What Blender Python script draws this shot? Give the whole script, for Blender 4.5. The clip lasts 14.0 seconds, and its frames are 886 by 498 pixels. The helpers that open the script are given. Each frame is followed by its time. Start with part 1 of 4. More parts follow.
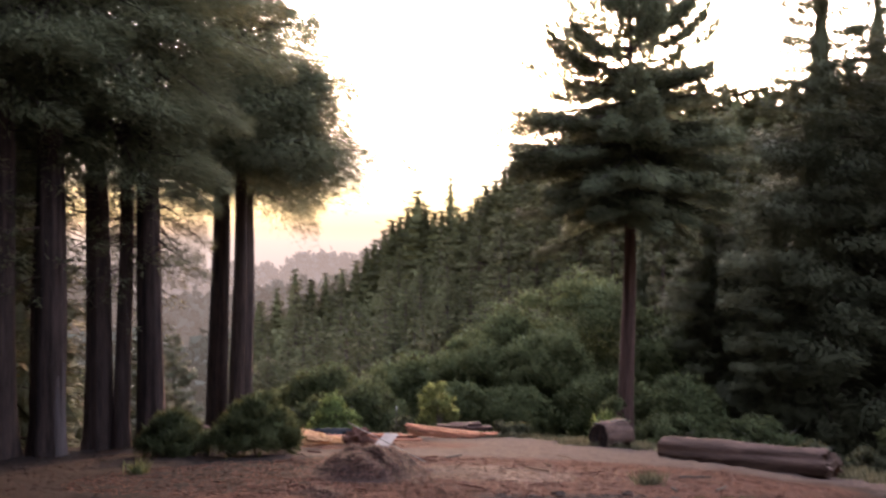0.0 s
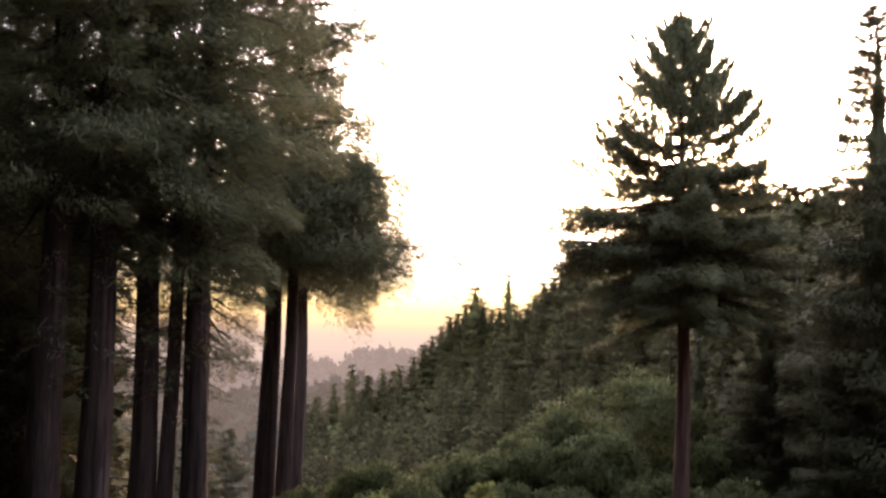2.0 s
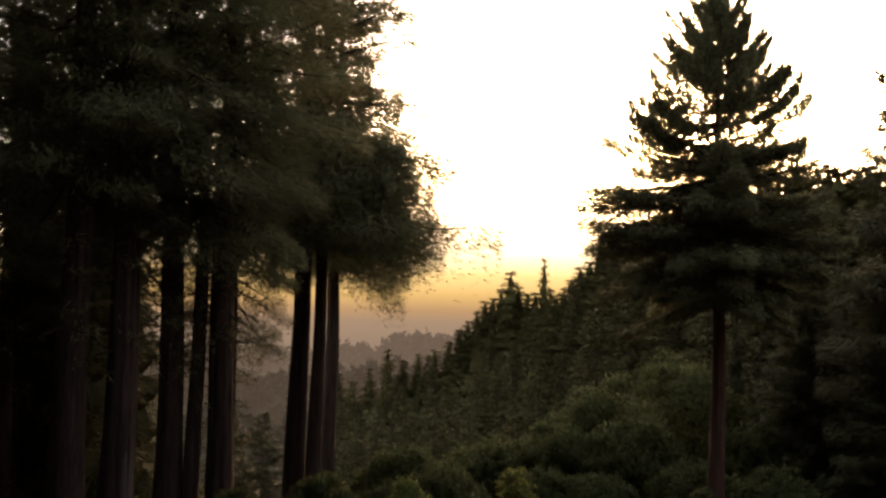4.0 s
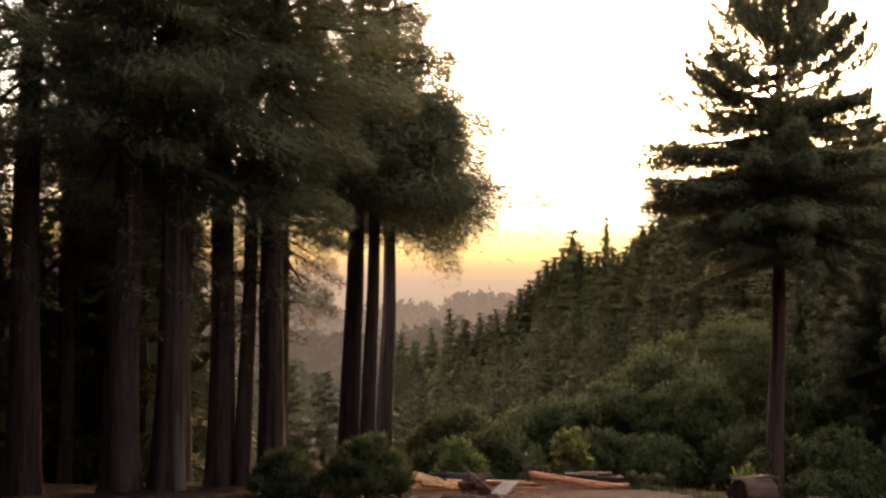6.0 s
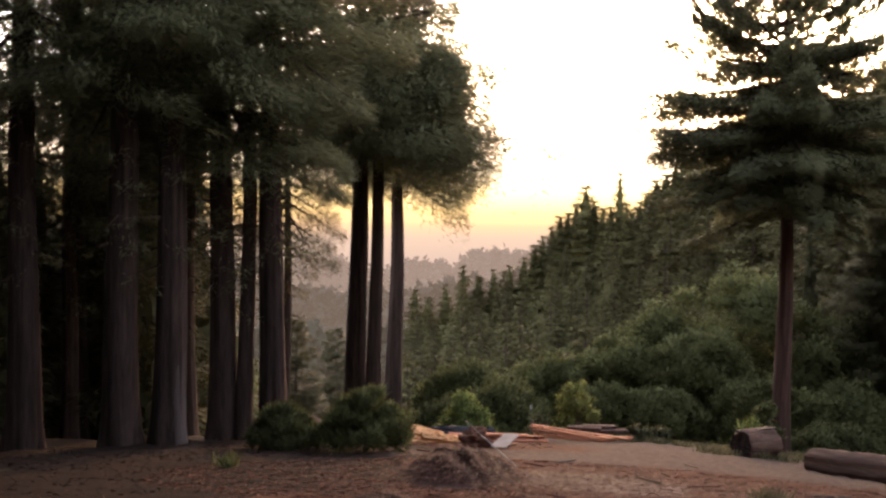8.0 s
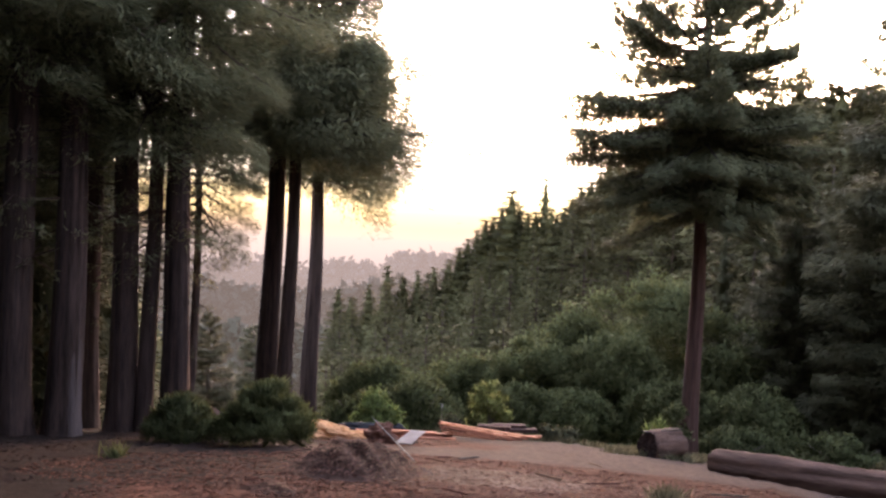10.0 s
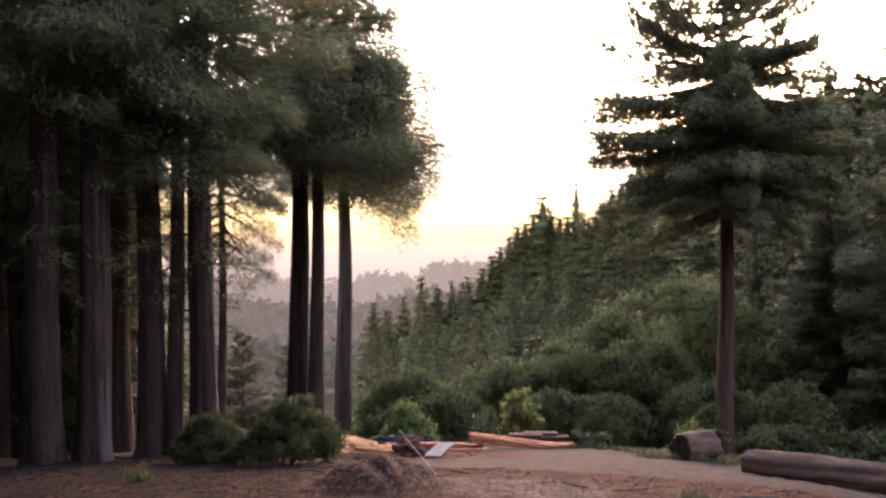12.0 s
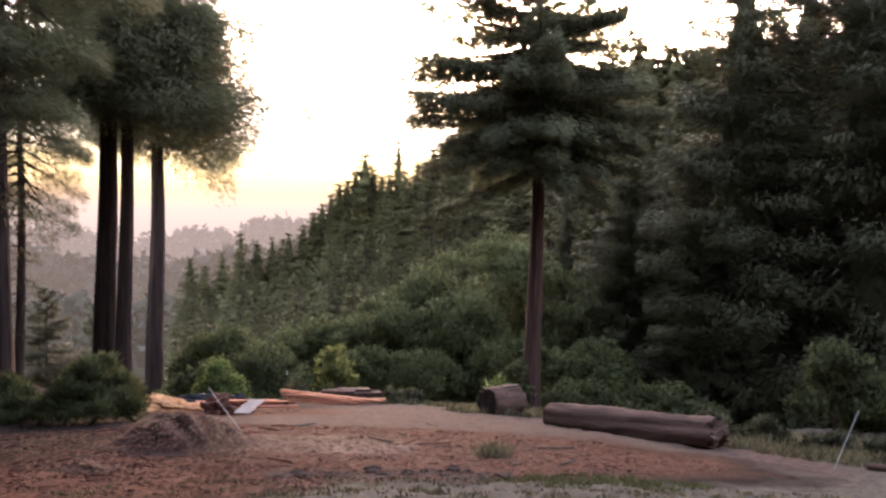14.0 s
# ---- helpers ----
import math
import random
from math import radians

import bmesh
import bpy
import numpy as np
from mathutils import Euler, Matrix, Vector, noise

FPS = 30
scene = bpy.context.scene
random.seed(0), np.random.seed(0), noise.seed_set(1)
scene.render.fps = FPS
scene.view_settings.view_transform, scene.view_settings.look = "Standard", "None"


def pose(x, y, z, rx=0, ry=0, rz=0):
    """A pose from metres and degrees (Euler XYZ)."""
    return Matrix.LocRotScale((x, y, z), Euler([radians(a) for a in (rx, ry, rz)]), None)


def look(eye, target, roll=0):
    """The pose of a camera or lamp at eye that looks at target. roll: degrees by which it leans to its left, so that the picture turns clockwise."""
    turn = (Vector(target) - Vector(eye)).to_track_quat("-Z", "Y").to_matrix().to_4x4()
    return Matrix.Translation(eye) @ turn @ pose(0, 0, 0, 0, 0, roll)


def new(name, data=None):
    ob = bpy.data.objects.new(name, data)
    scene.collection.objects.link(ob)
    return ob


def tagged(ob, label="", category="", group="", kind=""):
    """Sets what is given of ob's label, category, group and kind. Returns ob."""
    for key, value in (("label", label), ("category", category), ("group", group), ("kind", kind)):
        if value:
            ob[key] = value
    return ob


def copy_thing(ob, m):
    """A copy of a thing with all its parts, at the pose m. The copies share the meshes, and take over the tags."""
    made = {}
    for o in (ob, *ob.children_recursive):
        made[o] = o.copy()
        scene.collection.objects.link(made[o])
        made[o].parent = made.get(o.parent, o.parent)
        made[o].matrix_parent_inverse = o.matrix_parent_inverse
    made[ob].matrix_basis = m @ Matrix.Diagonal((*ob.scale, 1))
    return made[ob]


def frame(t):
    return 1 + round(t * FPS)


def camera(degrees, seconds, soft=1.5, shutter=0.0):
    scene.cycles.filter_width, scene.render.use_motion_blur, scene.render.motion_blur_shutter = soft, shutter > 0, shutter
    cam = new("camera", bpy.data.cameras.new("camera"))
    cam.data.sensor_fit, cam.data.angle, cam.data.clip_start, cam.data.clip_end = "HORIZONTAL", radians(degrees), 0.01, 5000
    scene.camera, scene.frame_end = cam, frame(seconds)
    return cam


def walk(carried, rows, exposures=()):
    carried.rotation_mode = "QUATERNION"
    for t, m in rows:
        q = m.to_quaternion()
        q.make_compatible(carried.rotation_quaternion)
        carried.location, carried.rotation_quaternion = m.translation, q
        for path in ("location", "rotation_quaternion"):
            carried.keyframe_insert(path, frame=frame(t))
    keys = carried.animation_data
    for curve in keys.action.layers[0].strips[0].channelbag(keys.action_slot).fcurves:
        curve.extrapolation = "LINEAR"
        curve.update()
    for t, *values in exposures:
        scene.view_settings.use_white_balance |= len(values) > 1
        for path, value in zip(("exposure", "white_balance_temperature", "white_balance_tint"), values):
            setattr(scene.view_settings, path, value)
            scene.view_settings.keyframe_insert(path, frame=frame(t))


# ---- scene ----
cam = camera(47.2, 14.0, soft=2.5, shutter=0.4)
PATH = [
    (0, (0.496, 0.317, 6.237), (0.591, 2.315, 6.2), 0.6),
    (0.5, (0.622, 0.552, 6.277), (0.619, 2.552, 6.303), 1.6),
    (1, (0.669, 0.572, 6.272), (0.645, 2.571, 6.331), 0.9),
    (1.5, (0.738, 0.524, 6.253), (0.732, 2.523, 6.319), 0.4),
    (2, (0.837, 0.455, 6.221), (0.811, 2.45, 6.373), 1.3),
    (2.2, (0.878, 0.465, 6.224), (0.859, 2.457, 6.396), 0.9),
    (4.3, (1.136, 1.077, 6.165), (1.03, 3.072, 6.257), 1.2),
    (4.5, (1.196, 1.127, 6.182), (1.085, 3.123, 6.233), 1.0),
    (5, (1.243, 1.222, 6.165), (1.089, 3.216, 6.164), 0.5),
    (5.5, (1.338, 1.292, 6.2), (1.115, 3.279, 6.233), 1.3),
    (6, (1.403, 1.331, 6.167), (1.183, 3.318, 6.206), 1.0),
    (6.5, (1.508, 1.433, 6.119), (1.302, 3.422, 6.131), 0.8),
    (7, (1.549, 1.535, 6.124), (1.348, 3.525, 6.119), 0.9),
    (7.2, (1.597, 1.581, 6.133), (1.393, 3.57, 6.112), 0.7),
    (9.3, (1.942, 1.858, 5.858), (1.633, 3.833, 5.802), 1.5),
    (9.5, (1.991, 1.928, 5.852), (1.715, 3.909, 5.802), 1.5),
    (10, (2.063, 2.11, 5.835), (1.957, 4.107, 5.798), 2.4),
    (10.5, (2.168, 2.152, 5.822), (1.969, 4.14, 5.722), 0.1),
    (11, (2.249, 2.275, 5.832), (2.036, 4.263, 5.809), 0.9),
    (11.5, (2.32, 2.21, 5.835), (2.136, 4.201, 5.838), 0.4),
    (12, (2.374, 2.225, 5.854), (2.2, 4.217, 5.835), -0.2),
    (12.5, (2.48, 2.224, 5.849), (2.381, 4.221, 5.828), 1.2),
    (13, (2.577, 2.332, 5.82), (2.649, 4.331, 5.818), 2.7),
    (13.5, (2.569, 2.276, 5.835), (2.702, 4.27, 5.771), 0.7),
    (14, (2.561, 2.221, 5.849), (2.736, 4.211, 5.749), 1.1),
]
EXPOSURES = [(0, 5.2, 7550, 35), (1.5, 5.15, 7550, 35), (2.0, 4.9, 8200, 35), (2.2, 4.6, 8400, 34), (4.4, 3.4, 11200, 29), (5.0, 3.9, 11000, 29),
             (5.6, 4.35, 10700, 30), (7.2, 4.5, 10100, 31), (9.3, 5.2, 7550, 35), (14, 5.2, 7550, 35)]
walk(cam, [(t, look(eye, target, roll)) for t, eye, target, roll in PATH], EXPOSURES)

# ---------- world and light ----------
SUN_BEARING, SUN_HEIGHT = 9.0, 6.0
world = bpy.data.worlds.new("dusk_sky")
scene.world = world
world.use_nodes = True
wn, wl = world.node_tree.nodes, world.node_tree.links
sky = wn.new("ShaderNodeTexSky")
sky.sky_type, sky.sun_disc = "NISHITA", False
sky.sun_elevation, sky.sun_rotation = radians(SUN_HEIGHT), radians(SUN_BEARING)
sky.altitude, sky.air_density, sky.dust_density, sky.ozone_density = 200, 0.7, 0.8, 0.6
wn["Background"].inputs[1].default_value = 0.15
# a bank of evening haze lies all along the horizon: mauve over the sea, orange and yellow above it, then the clear sky
at, up = wn.new("ShaderNodeTexCoord"), wn.new("ShaderNodeSeparateXYZ")
wl.new(at.outputs["Generated"], up.inputs[0])


def by_height(low, high):
    r = wn.new("ShaderNodeMapRange")
    r.inputs["From Min"].default_value, r.inputs["From Max"].default_value = math.sin(radians(low)), math.sin(radians(high))
    wl.new(up.outputs[2], r.inputs["Value"])
    return r.outputs[0]


bank = wn.new("ShaderNodeValToRGB")
HAZE = [(-2.0, (0.165, 0.156, 0.148)), (-0.7, (0.2, 0.182, 0.16)), (0.0, (0.28, 0.222, 0.15)), (0.8, (0.43, 0.355, 0.18)), (2.0, (0.68, 0.6, 0.33)), (3.2, (1.1, 1.08, 0.85)), (5.0, (1.7, 1.7, 1.55))]
for k, (deg, colour) in enumerate(HAZE):
    e = bank.color_ramp.elements[k] if k < 2 else bank.color_ramp.elements.new(1.0)
    e.position, e.color = (deg + 2) / 7, (*colour, 1)
wl.new(by_height(-2, 5), bank.inputs[0])
clear = wn.new("ShaderNodeMix")
clear.data_type = "RGBA"
thin = wn.new("ShaderNodeMath")
thin.operation = "POWER"
thin.inputs[1].default_value = 2.5
wl.new(by_height(2.5, 10), thin.inputs[0])
wl.new(thin.outputs[0], clear.inputs[0]), wl.new(bank.outputs[0], clear.inputs[6]), wl.new(sky.outputs[0], clear.inputs[7])
wl.new(clear.outputs[2], wn["Background"].inputs[0])

sun = new("sun", bpy.data.lights.new("sun", "SUN"))
sun.data.energy, sun.data.angle, sun.data.color = 0.1, radians(2.0), (1.0, 0.55, 0.28)
SUN_FROM = Vector((math.sin(radians(SUN_BEARING)), math.cos(radians(SUN_BEARING)), math.tan(radians(SUN_HEIGHT))))
sun.matrix_world = look(SUN_FROM * 300, (0, 0, 0))


# ---------- materials ----------
def surface(name, dark, light, rough=0.85, scale=4.0, stretch=(1, 1, 1), bump=0.4, fine=40.0, island=0.0, through_light=0.0, tone=0.0):
    """A procedural surface: two scales of noise between two colours, bump, and, for leaves, light passing through."""
    m = bpy.data.materials.new(name)
    m.use_nodes = True
    n, l = m.node_tree.nodes, m.node_tree.links
    b = n["Principled BSDF"]
    b.inputs["Roughness"].default_value = rough
    b.inputs["Specular IOR Level"].default_value = 0.02 if through_light else 0.08 if rough > 0.8 else 0.25
    co, mp = n.new("ShaderNodeTexCoord"), n.new("ShaderNodeMapping")
    mp.inputs["Scale"].default_value = stretch
    l.new(co.outputs["Object"], mp.inputs[0])
    big, small = n.new("ShaderNodeTexNoise"), n.new("ShaderNodeTexNoise")
    big.inputs["Scale"].default_value, small.inputs["Scale"].default_value = scale, fine
    big.inputs["Detail"].default_value, small.inputs["Detail"].default_value = 5, 4
    l.new(mp.outputs[0], big.inputs["Vector"]), l.new(mp.outputs[0], small.inputs["Vector"])
    add = n.new("ShaderNodeMath")
    add.operation = "MULTIPLY_ADD"
    add.inputs[1].default_value = 0.45
    l.new(small.outputs[0], add.inputs[0]), l.new(big.outputs[0], add.inputs[2])
    last = add
    if island or tone:
        ge = n.new("ShaderNodeNewGeometry") if island else n.new("ShaderNodeObjectInfo")
        shift = n.new("ShaderNodeMath")
        shift.operation = "MULTIPLY_ADD"
        shift.inputs[1].default_value = island or tone
        l.new(ge.outputs["Random Per Island" if island else "Random"], shift.inputs[0])
        l.new(add.outputs[0], shift.inputs[2])
        less = n.new("ShaderNodeMath")
        less.operation = "SUBTRACT"
        less.inputs[1].default_value = (island or tone) / 2
        l.new(shift.outputs[0], less.inputs[0])
        last = less
    ramp = n.new("ShaderNodeValToRGB")
    ramp.color_ramp.elements[0].position, ramp.color_ramp.elements[1].position = 0.45, 1.0
    ramp.color_ramp.elements[0].color, ramp.color_ramp.elements[1].color = (*dark, 1), (*light, 1)
    l.new(last.outputs[0], ramp.inputs[0]), l.new(ramp.outputs[0], b.inputs["Base Color"])
    if bump:
        bp = n.new("ShaderNodeBump")
        bp.inputs["Strength"].default_value, bp.inputs["Distance"].default_value = bump, 0.03
        l.new(add.outputs[0], bp.inputs["Height"]), l.new(bp.outputs[0], b.inputs["Normal"])
    if through_light:
        tr, mx = n.new("ShaderNodeBsdfTranslucent"), n.new("ShaderNodeMixShader")
        mx.inputs[0].default_value = through_light
        l.new(ramp.outputs[0], tr.inputs[0]), l.new(b.outputs[0], mx.inputs[1]), l.new(tr.outputs[0], mx.inputs[2])
        l.new(mx.outputs[0], n["Material Output"].inputs[0])
    return m


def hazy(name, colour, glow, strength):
    """Distance behind evening haze: a plain backdrop, the haze put in as an even glow."""
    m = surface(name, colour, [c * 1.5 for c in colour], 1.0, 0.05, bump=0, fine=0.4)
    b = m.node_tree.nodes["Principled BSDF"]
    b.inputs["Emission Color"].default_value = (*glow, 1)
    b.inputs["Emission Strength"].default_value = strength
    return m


BARK = surface("redwood_bark", (0.012, 0.0074, 0.006), (0.054, 0.032, 0.0255), 0.95, 3.0, (3, 3, 0.25), 0.9, 14, tone=0.2)
BARK_RED = surface("red_brown_bark", (0.022, 0.011, 0.009), (0.085, 0.043, 0.033), 0.95, 3.0, (3, 3, 0.25), 0.9, 14)
BARK_GREY = surface("grey_bark", (0.04, 0.035, 0.028), (0.15, 0.12, 0.095), 0.95, 5.0, (2, 2, 0.5), 0.8, 20, tone=0.2)
NEEDLE = surface("redwood_needles", (0.046, 0.05, 0.026), (0.135, 0.128, 0.066), 0.7, 0.5, bump=0, fine=6, island=0.3, through_light=0.4)
NEEDLE_FAR = surface("fir_needles", (0.03, 0.031, 0.017), (0.095, 0.09, 0.048), 0.7, 0.12, bump=0, fine=1.5, island=0.16, through_light=0.3)
NEEDLE_HILL = surface("hillside_needles", (0.022, 0.021, 0.009), (0.07, 0.064, 0.028), 0.9, 0.15, bump=0, fine=1.2, through_light=0.15, tone=0.3)
LEAF_OAK = surface("bay_leaves", (0.042, 0.049, 0.021), (0.122, 0.13, 0.054), 0.65, 0.4, bump=0, fine=4, island=0.4, through_light=0.4)
LEAF_BUSH = surface("broom_leaves", (0.036, 0.042, 0.019), (0.1, 0.108, 0.046), 0.65, 1.5, bump=0, fine=8, island=0.5, through_light=0.35)
LEAF_YELLOW = surface("yellow_green_leaves", (0.085, 0.095, 0.03), (0.2, 0.205, 0.075), 0.6, 2.0, bump=0, fine=9, island=0.6, through_light=0.45)
LEAF_FRESH = surface("fresh_green_leaves", (0.062, 0.085, 0.028), (0.17, 0.205, 0.068), 0.6, 1.5, bump=0, fine=8, island=0.6, through_light=0.4)
LEAF_PALE = surface("dusty_leaves", (0.042, 0.042, 0.023), (0.11, 0.105, 0.058), 0.7, 2.0, bump=0, fine=9, island=0.6, through_light=0.35)
RED_WOOD = surface("fresh_redwood_board", (0.15, 0.045, 0.025), (0.34, 0.115, 0.062), 0.85, 2.0, (1, 6, 6), 0.25, 30, tone=0.35)
PALE_WOOD = surface("pale_sapwood", (0.36, 0.15, 0.065), (0.6, 0.3, 0.14), 0.85, 2.5, (1, 4, 4), 0.3, 30)
DARK_WOOD = surface("dark_heartwood", (0.032, 0.014, 0.01), (0.14, 0.058, 0.038), 0.9, 4.0, (1, 3, 3), 0.7, 25, tone=0.2)
LOG_BARK = surface("weathered_log_bark", (0.025, 0.014, 0.01), (0.15, 0.083, 0.06), 0.95, 2.0, (0.35, 3, 3), 0.9, 12)
LOG_END = surface("cut_log_end", (0.05, 0.027, 0.02), (0.17, 0.095, 0.065), 0.9, 5.0, (1, 1, 1), 0.5, 30)
CHIP = surface("wood_chips", (0.044, 0.0165, 0.0098), (0.165, 0.068, 0.039), 0.85, 1.2, bump=0, fine=12, island=0.9)
SLASH = surface("slash_litter", (0.026, 0.011, 0.0074), (0.125, 0.053, 0.033), 0.9, 1.2, bump=0, fine=12, island=0.9)
# brown needle litter, darkened further for the shade under the grove
SHADED_LITTER = surface("shaded_needle_litter", (0.01, 0.006, 0.0045), (0.045, 0.025, 0.018), 0.95, 1.2, bump=0, fine=12, island=0.9)
SOIL = surface("dark_clods", (0.018, 0.0105, 0.0078), (0.062, 0.038, 0.028), 0.95, 6.0, bump=0.6, fine=30)
GRASS = surface("dry_grass", (0.06, 0.052, 0.028), (0.17, 0.145, 0.082), 0.8, 1.0, bump=0, fine=8, island=0.8, through_light=0.3)
STAKE = surface("weathered_white_paint", (0.3, 0.28, 0.25), (0.48, 0.45, 0.41), 0.6, 6.0, bump=0.1, fine=30)
SHEET = surface("grey_white_board", (0.12, 0.1, 0.09), (0.22, 0.185, 0.165), 0.95, 3.0, bump=0.1, fine=25)
STRAW = surface("dry_splinters", (0.085, 0.047, 0.029), (0.22, 0.135, 0.085), 0.95, 1.2, bump=0, fine=12, island=0.9)
SCAR = surface("bare_grey_wood", (0.028, 0.019, 0.017), (0.085, 0.06, 0.053), 0.95, 2.0, (3, 3, 0.3), 0.5, 14)
TARP = surface("black_plastic", (0.012, 0.012, 0.014), (0.03, 0.03, 0.03), 0.85, 3.0, bump=0.5, fine=12)
CHAR = surface("charred_hollow", (0.008, 0.007, 0.007), (0.03, 0.024, 0.022), 0.9, 6.0, bump=0.6, fine=25)
RIDGE_FAR = hazy("haze_glow_far_ridge", (0.01, 0.01, 0.009), (0.49, 0.455, 0.425), 0.022)
RIDGE_NEAR = hazy("haze_glow_near_woods", (0.012, 0.014, 0.01), (0.46, 0.44, 0.38), 0.005)
RIDGE_MID = hazy("haze_glow_valley_woods", (0.008, 0.009, 0.007), (0.49, 0.455, 0.41), 0.0105)


def ground_material():
    """Trodden clay, reddish wood chips over the middle of the clearing, litter under the trees with their shade in its
    colour, dry grass on the rims.
    """
    m = bpy.data.materials.new("clearing_ground")
    m.use_nodes = True
    n, l = m.node_tree.nodes, m.node_tree.links
    b = n["Principled BSDF"]
    b.inputs["Roughness"].default_value = 1.0
    b.inputs["Specular IOR Level"].default_value = 0.03
    co = n.new("ShaderNodeTexCoord")

    def noise_at(scale, detail=5):
        k = n.new("ShaderNodeTexNoise")
        k.inputs["Scale"].default_value, k.inputs["Detail"].default_value = scale, detail
        l.new(co.outputs["Object"], k.inputs["Vector"])
        return k.outputs[0]

    def ramp(fac, stops):
        r = n.new("ShaderNodeValToRGB")
        e = r.color_ramp.elements
        e[0].position, e[0].color = stops[0][0], (*stops[0][1], 1)
        e[1].position, e[1].color = stops[1][0], (*stops[1][1], 1)
        l.new(fac, r.inputs[0])
        return r.outputs[0]

    def blob(centre, size, wander=0.5):
        """1 inside an uneven patch, 0 outside."""
        mp = n.new("ShaderNodeMapping")
        mp.vector_type = "TEXTURE"
        mp.inputs["Location"].default_value, mp.inputs["Scale"].default_value = (*centre, 0), (*size, 1000)
        l.new(co.outputs["Object"], mp.inputs[0])
        ln = n.new("ShaderNodeVectorMath")
        ln.operation = "LENGTH"
        l.new(mp.outputs[0], ln.inputs[0])
        ad = n.new("ShaderNodeMath")
        ad.operation = "MULTIPLY_ADD"
        ad.inputs[1].default_value = wander
        l.new(noise_at(0.7), ad.inputs[0]), l.new(ln.outputs["Value"], ad.inputs[2])
        mr = n.new("ShaderNodeMapRange")
        mr.inputs["From Min"].default_value, mr.inputs["From Max"].default_value = 1.32, 1.12
        l.new(ad.outputs[0], mr.inputs["Value"])
        return mr.outputs[0]

    def over(below, above, fac):
        x = n.new("ShaderNodeMix")
        x.data_type = "RGBA"
        l.new(fac, x.inputs[0]), l.new(below, x.inputs[6]), l.new(above, x.inputs[7])
        return x.outputs[2]

    clay = ramp(noise_at(9, 8), [(0.3, (0.042, 0.025, 0.0185)), (0.75, (0.105, 0.066, 0.049))])
    chips = ramp(noise_at(28, 8), [(0.35, (0.034, 0.0128, 0.0078)), (0.68, (0.13, 0.053, 0.031))])
    straw = ramp(noise_at(30, 8), [(0.3, (0.09, 0.055, 0.038)), (0.7, (0.24, 0.15, 0.105))])
    darker_chips = ramp(noise_at(24, 8), [(0.3, (0.011, 0.0047, 0.0034)), (0.72, (0.05, 0.021, 0.0142))])
    # redwood litter, near black because the grove's shade is put into its colour
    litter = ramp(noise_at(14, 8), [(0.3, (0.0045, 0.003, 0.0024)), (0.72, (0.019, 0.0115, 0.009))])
    turf = ramp(noise_at(11, 8), [(0.3, (0.036, 0.029, 0.02)), (0.72, (0.105, 0.083, 0.06))])
    woods = ramp(noise_at(1.5, 8), [(0.3, (0.02, 0.024, 0.013)), (0.72, (0.075, 0.07, 0.04))])
    c = over(turf, clay, blob((3.5, 21.5), (8.5, 7.5)))
    # a slightly larger dark patch, left as a rim round the chips
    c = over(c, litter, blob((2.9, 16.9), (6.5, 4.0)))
    c = over(c, chips, blob((2.2, 17.3), (6.2, 3.9)))
    c = over(c, chips, blob((-1.5, 25.6), (4, 2.0)))
    # a darker red-brown patch on the near left
    c = over(c, darker_chips, blob((-2.3, 15.0), (4.0, 5.2), 0.7))
    c = over(c, straw, blob((2.2, 17.4), (1.7, 1.5), 0.7))
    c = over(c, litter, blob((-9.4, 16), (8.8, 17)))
    c = over(c, chips, blob((0.1, 13.0), (2.5, 2.2), 0.7))
    c = over(c, turf, blob((7.4, 11.4), (6.6, 2.3), 0.7))
    soil = ramp(noise_at(12, 8), [(0.3, (0.016, 0.0105, 0.008)), (0.72, (0.065, 0.043, 0.032))])
    c = over(c, soil, blob((3.1, 13.75), (2.2, 0.75), 1.0))
    far = n.new("ShaderNodeMapRange")
    far.inputs["From Min"].default_value, far.inputs["From Max"].default_value = 31, 37
    sp = n.new("ShaderNodeSeparateXYZ")
    l.new(co.outputs["Object"], sp.inputs[0]), l.new(sp.outputs[1], far.inputs["Value"])
    c = over(c, woods, far.outputs[0])
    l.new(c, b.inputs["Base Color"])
    bp = n.new("ShaderNodeBump")
    bp.inputs["Strength"].default_value, bp.inputs["Distance"].default_value = 0.6, 0.03
    l.new(noise_at(26, 8), bp.inputs["Height"]), l.new(bp.outputs[0], b.inputs["Normal"])
    return m


GROUND = ground_material()


# elevation of the tree line seen from the bank, by bearing (degrees right of ahead)
BEAR = [-60, -36, -20, -16, -10.5, -8.6, -5.8, -3.0, -1.6, -0.5, 0.9, 3.5, 4.6, 5.6, 6.3, 7.2, 11.0, 16.0, 24.0, 60.0]
LINE = [2.5, 2.5, 1.0, -8.0, -9.5, -4.1, -2.8, -2.1, -0.9, 0.2, 1.0, 1.0, 2.3, 3.4, 4.2, 4.7, 6.6, 7.9, 8.2, 9.0]
FAR = [70, 70, 80, 150, 190, 190, 187, 184, 180, 176, 172, 166, 158, 150, 145, 140, 110, 85, 70, 70]
OX, OY, OZ = 1.5, 1.3, 6.0


def smooth(a, b, v):
    s = np.clip((v - a) / (b - a), 0, 1)
    return s * s * (3 - 2 * s)


def wobble(x, y):
    return (np.sin(x * 0.9 + 1.3 * np.sin(y * 0.37)) * np.sin(y * 0.7 + 0.8 * np.sin(x * 0.53))
            + 0.5 * np.sin(x * 2.1 + y * 1.3) * np.sin(y * 1.9 - x * 0.6)) / 1.5


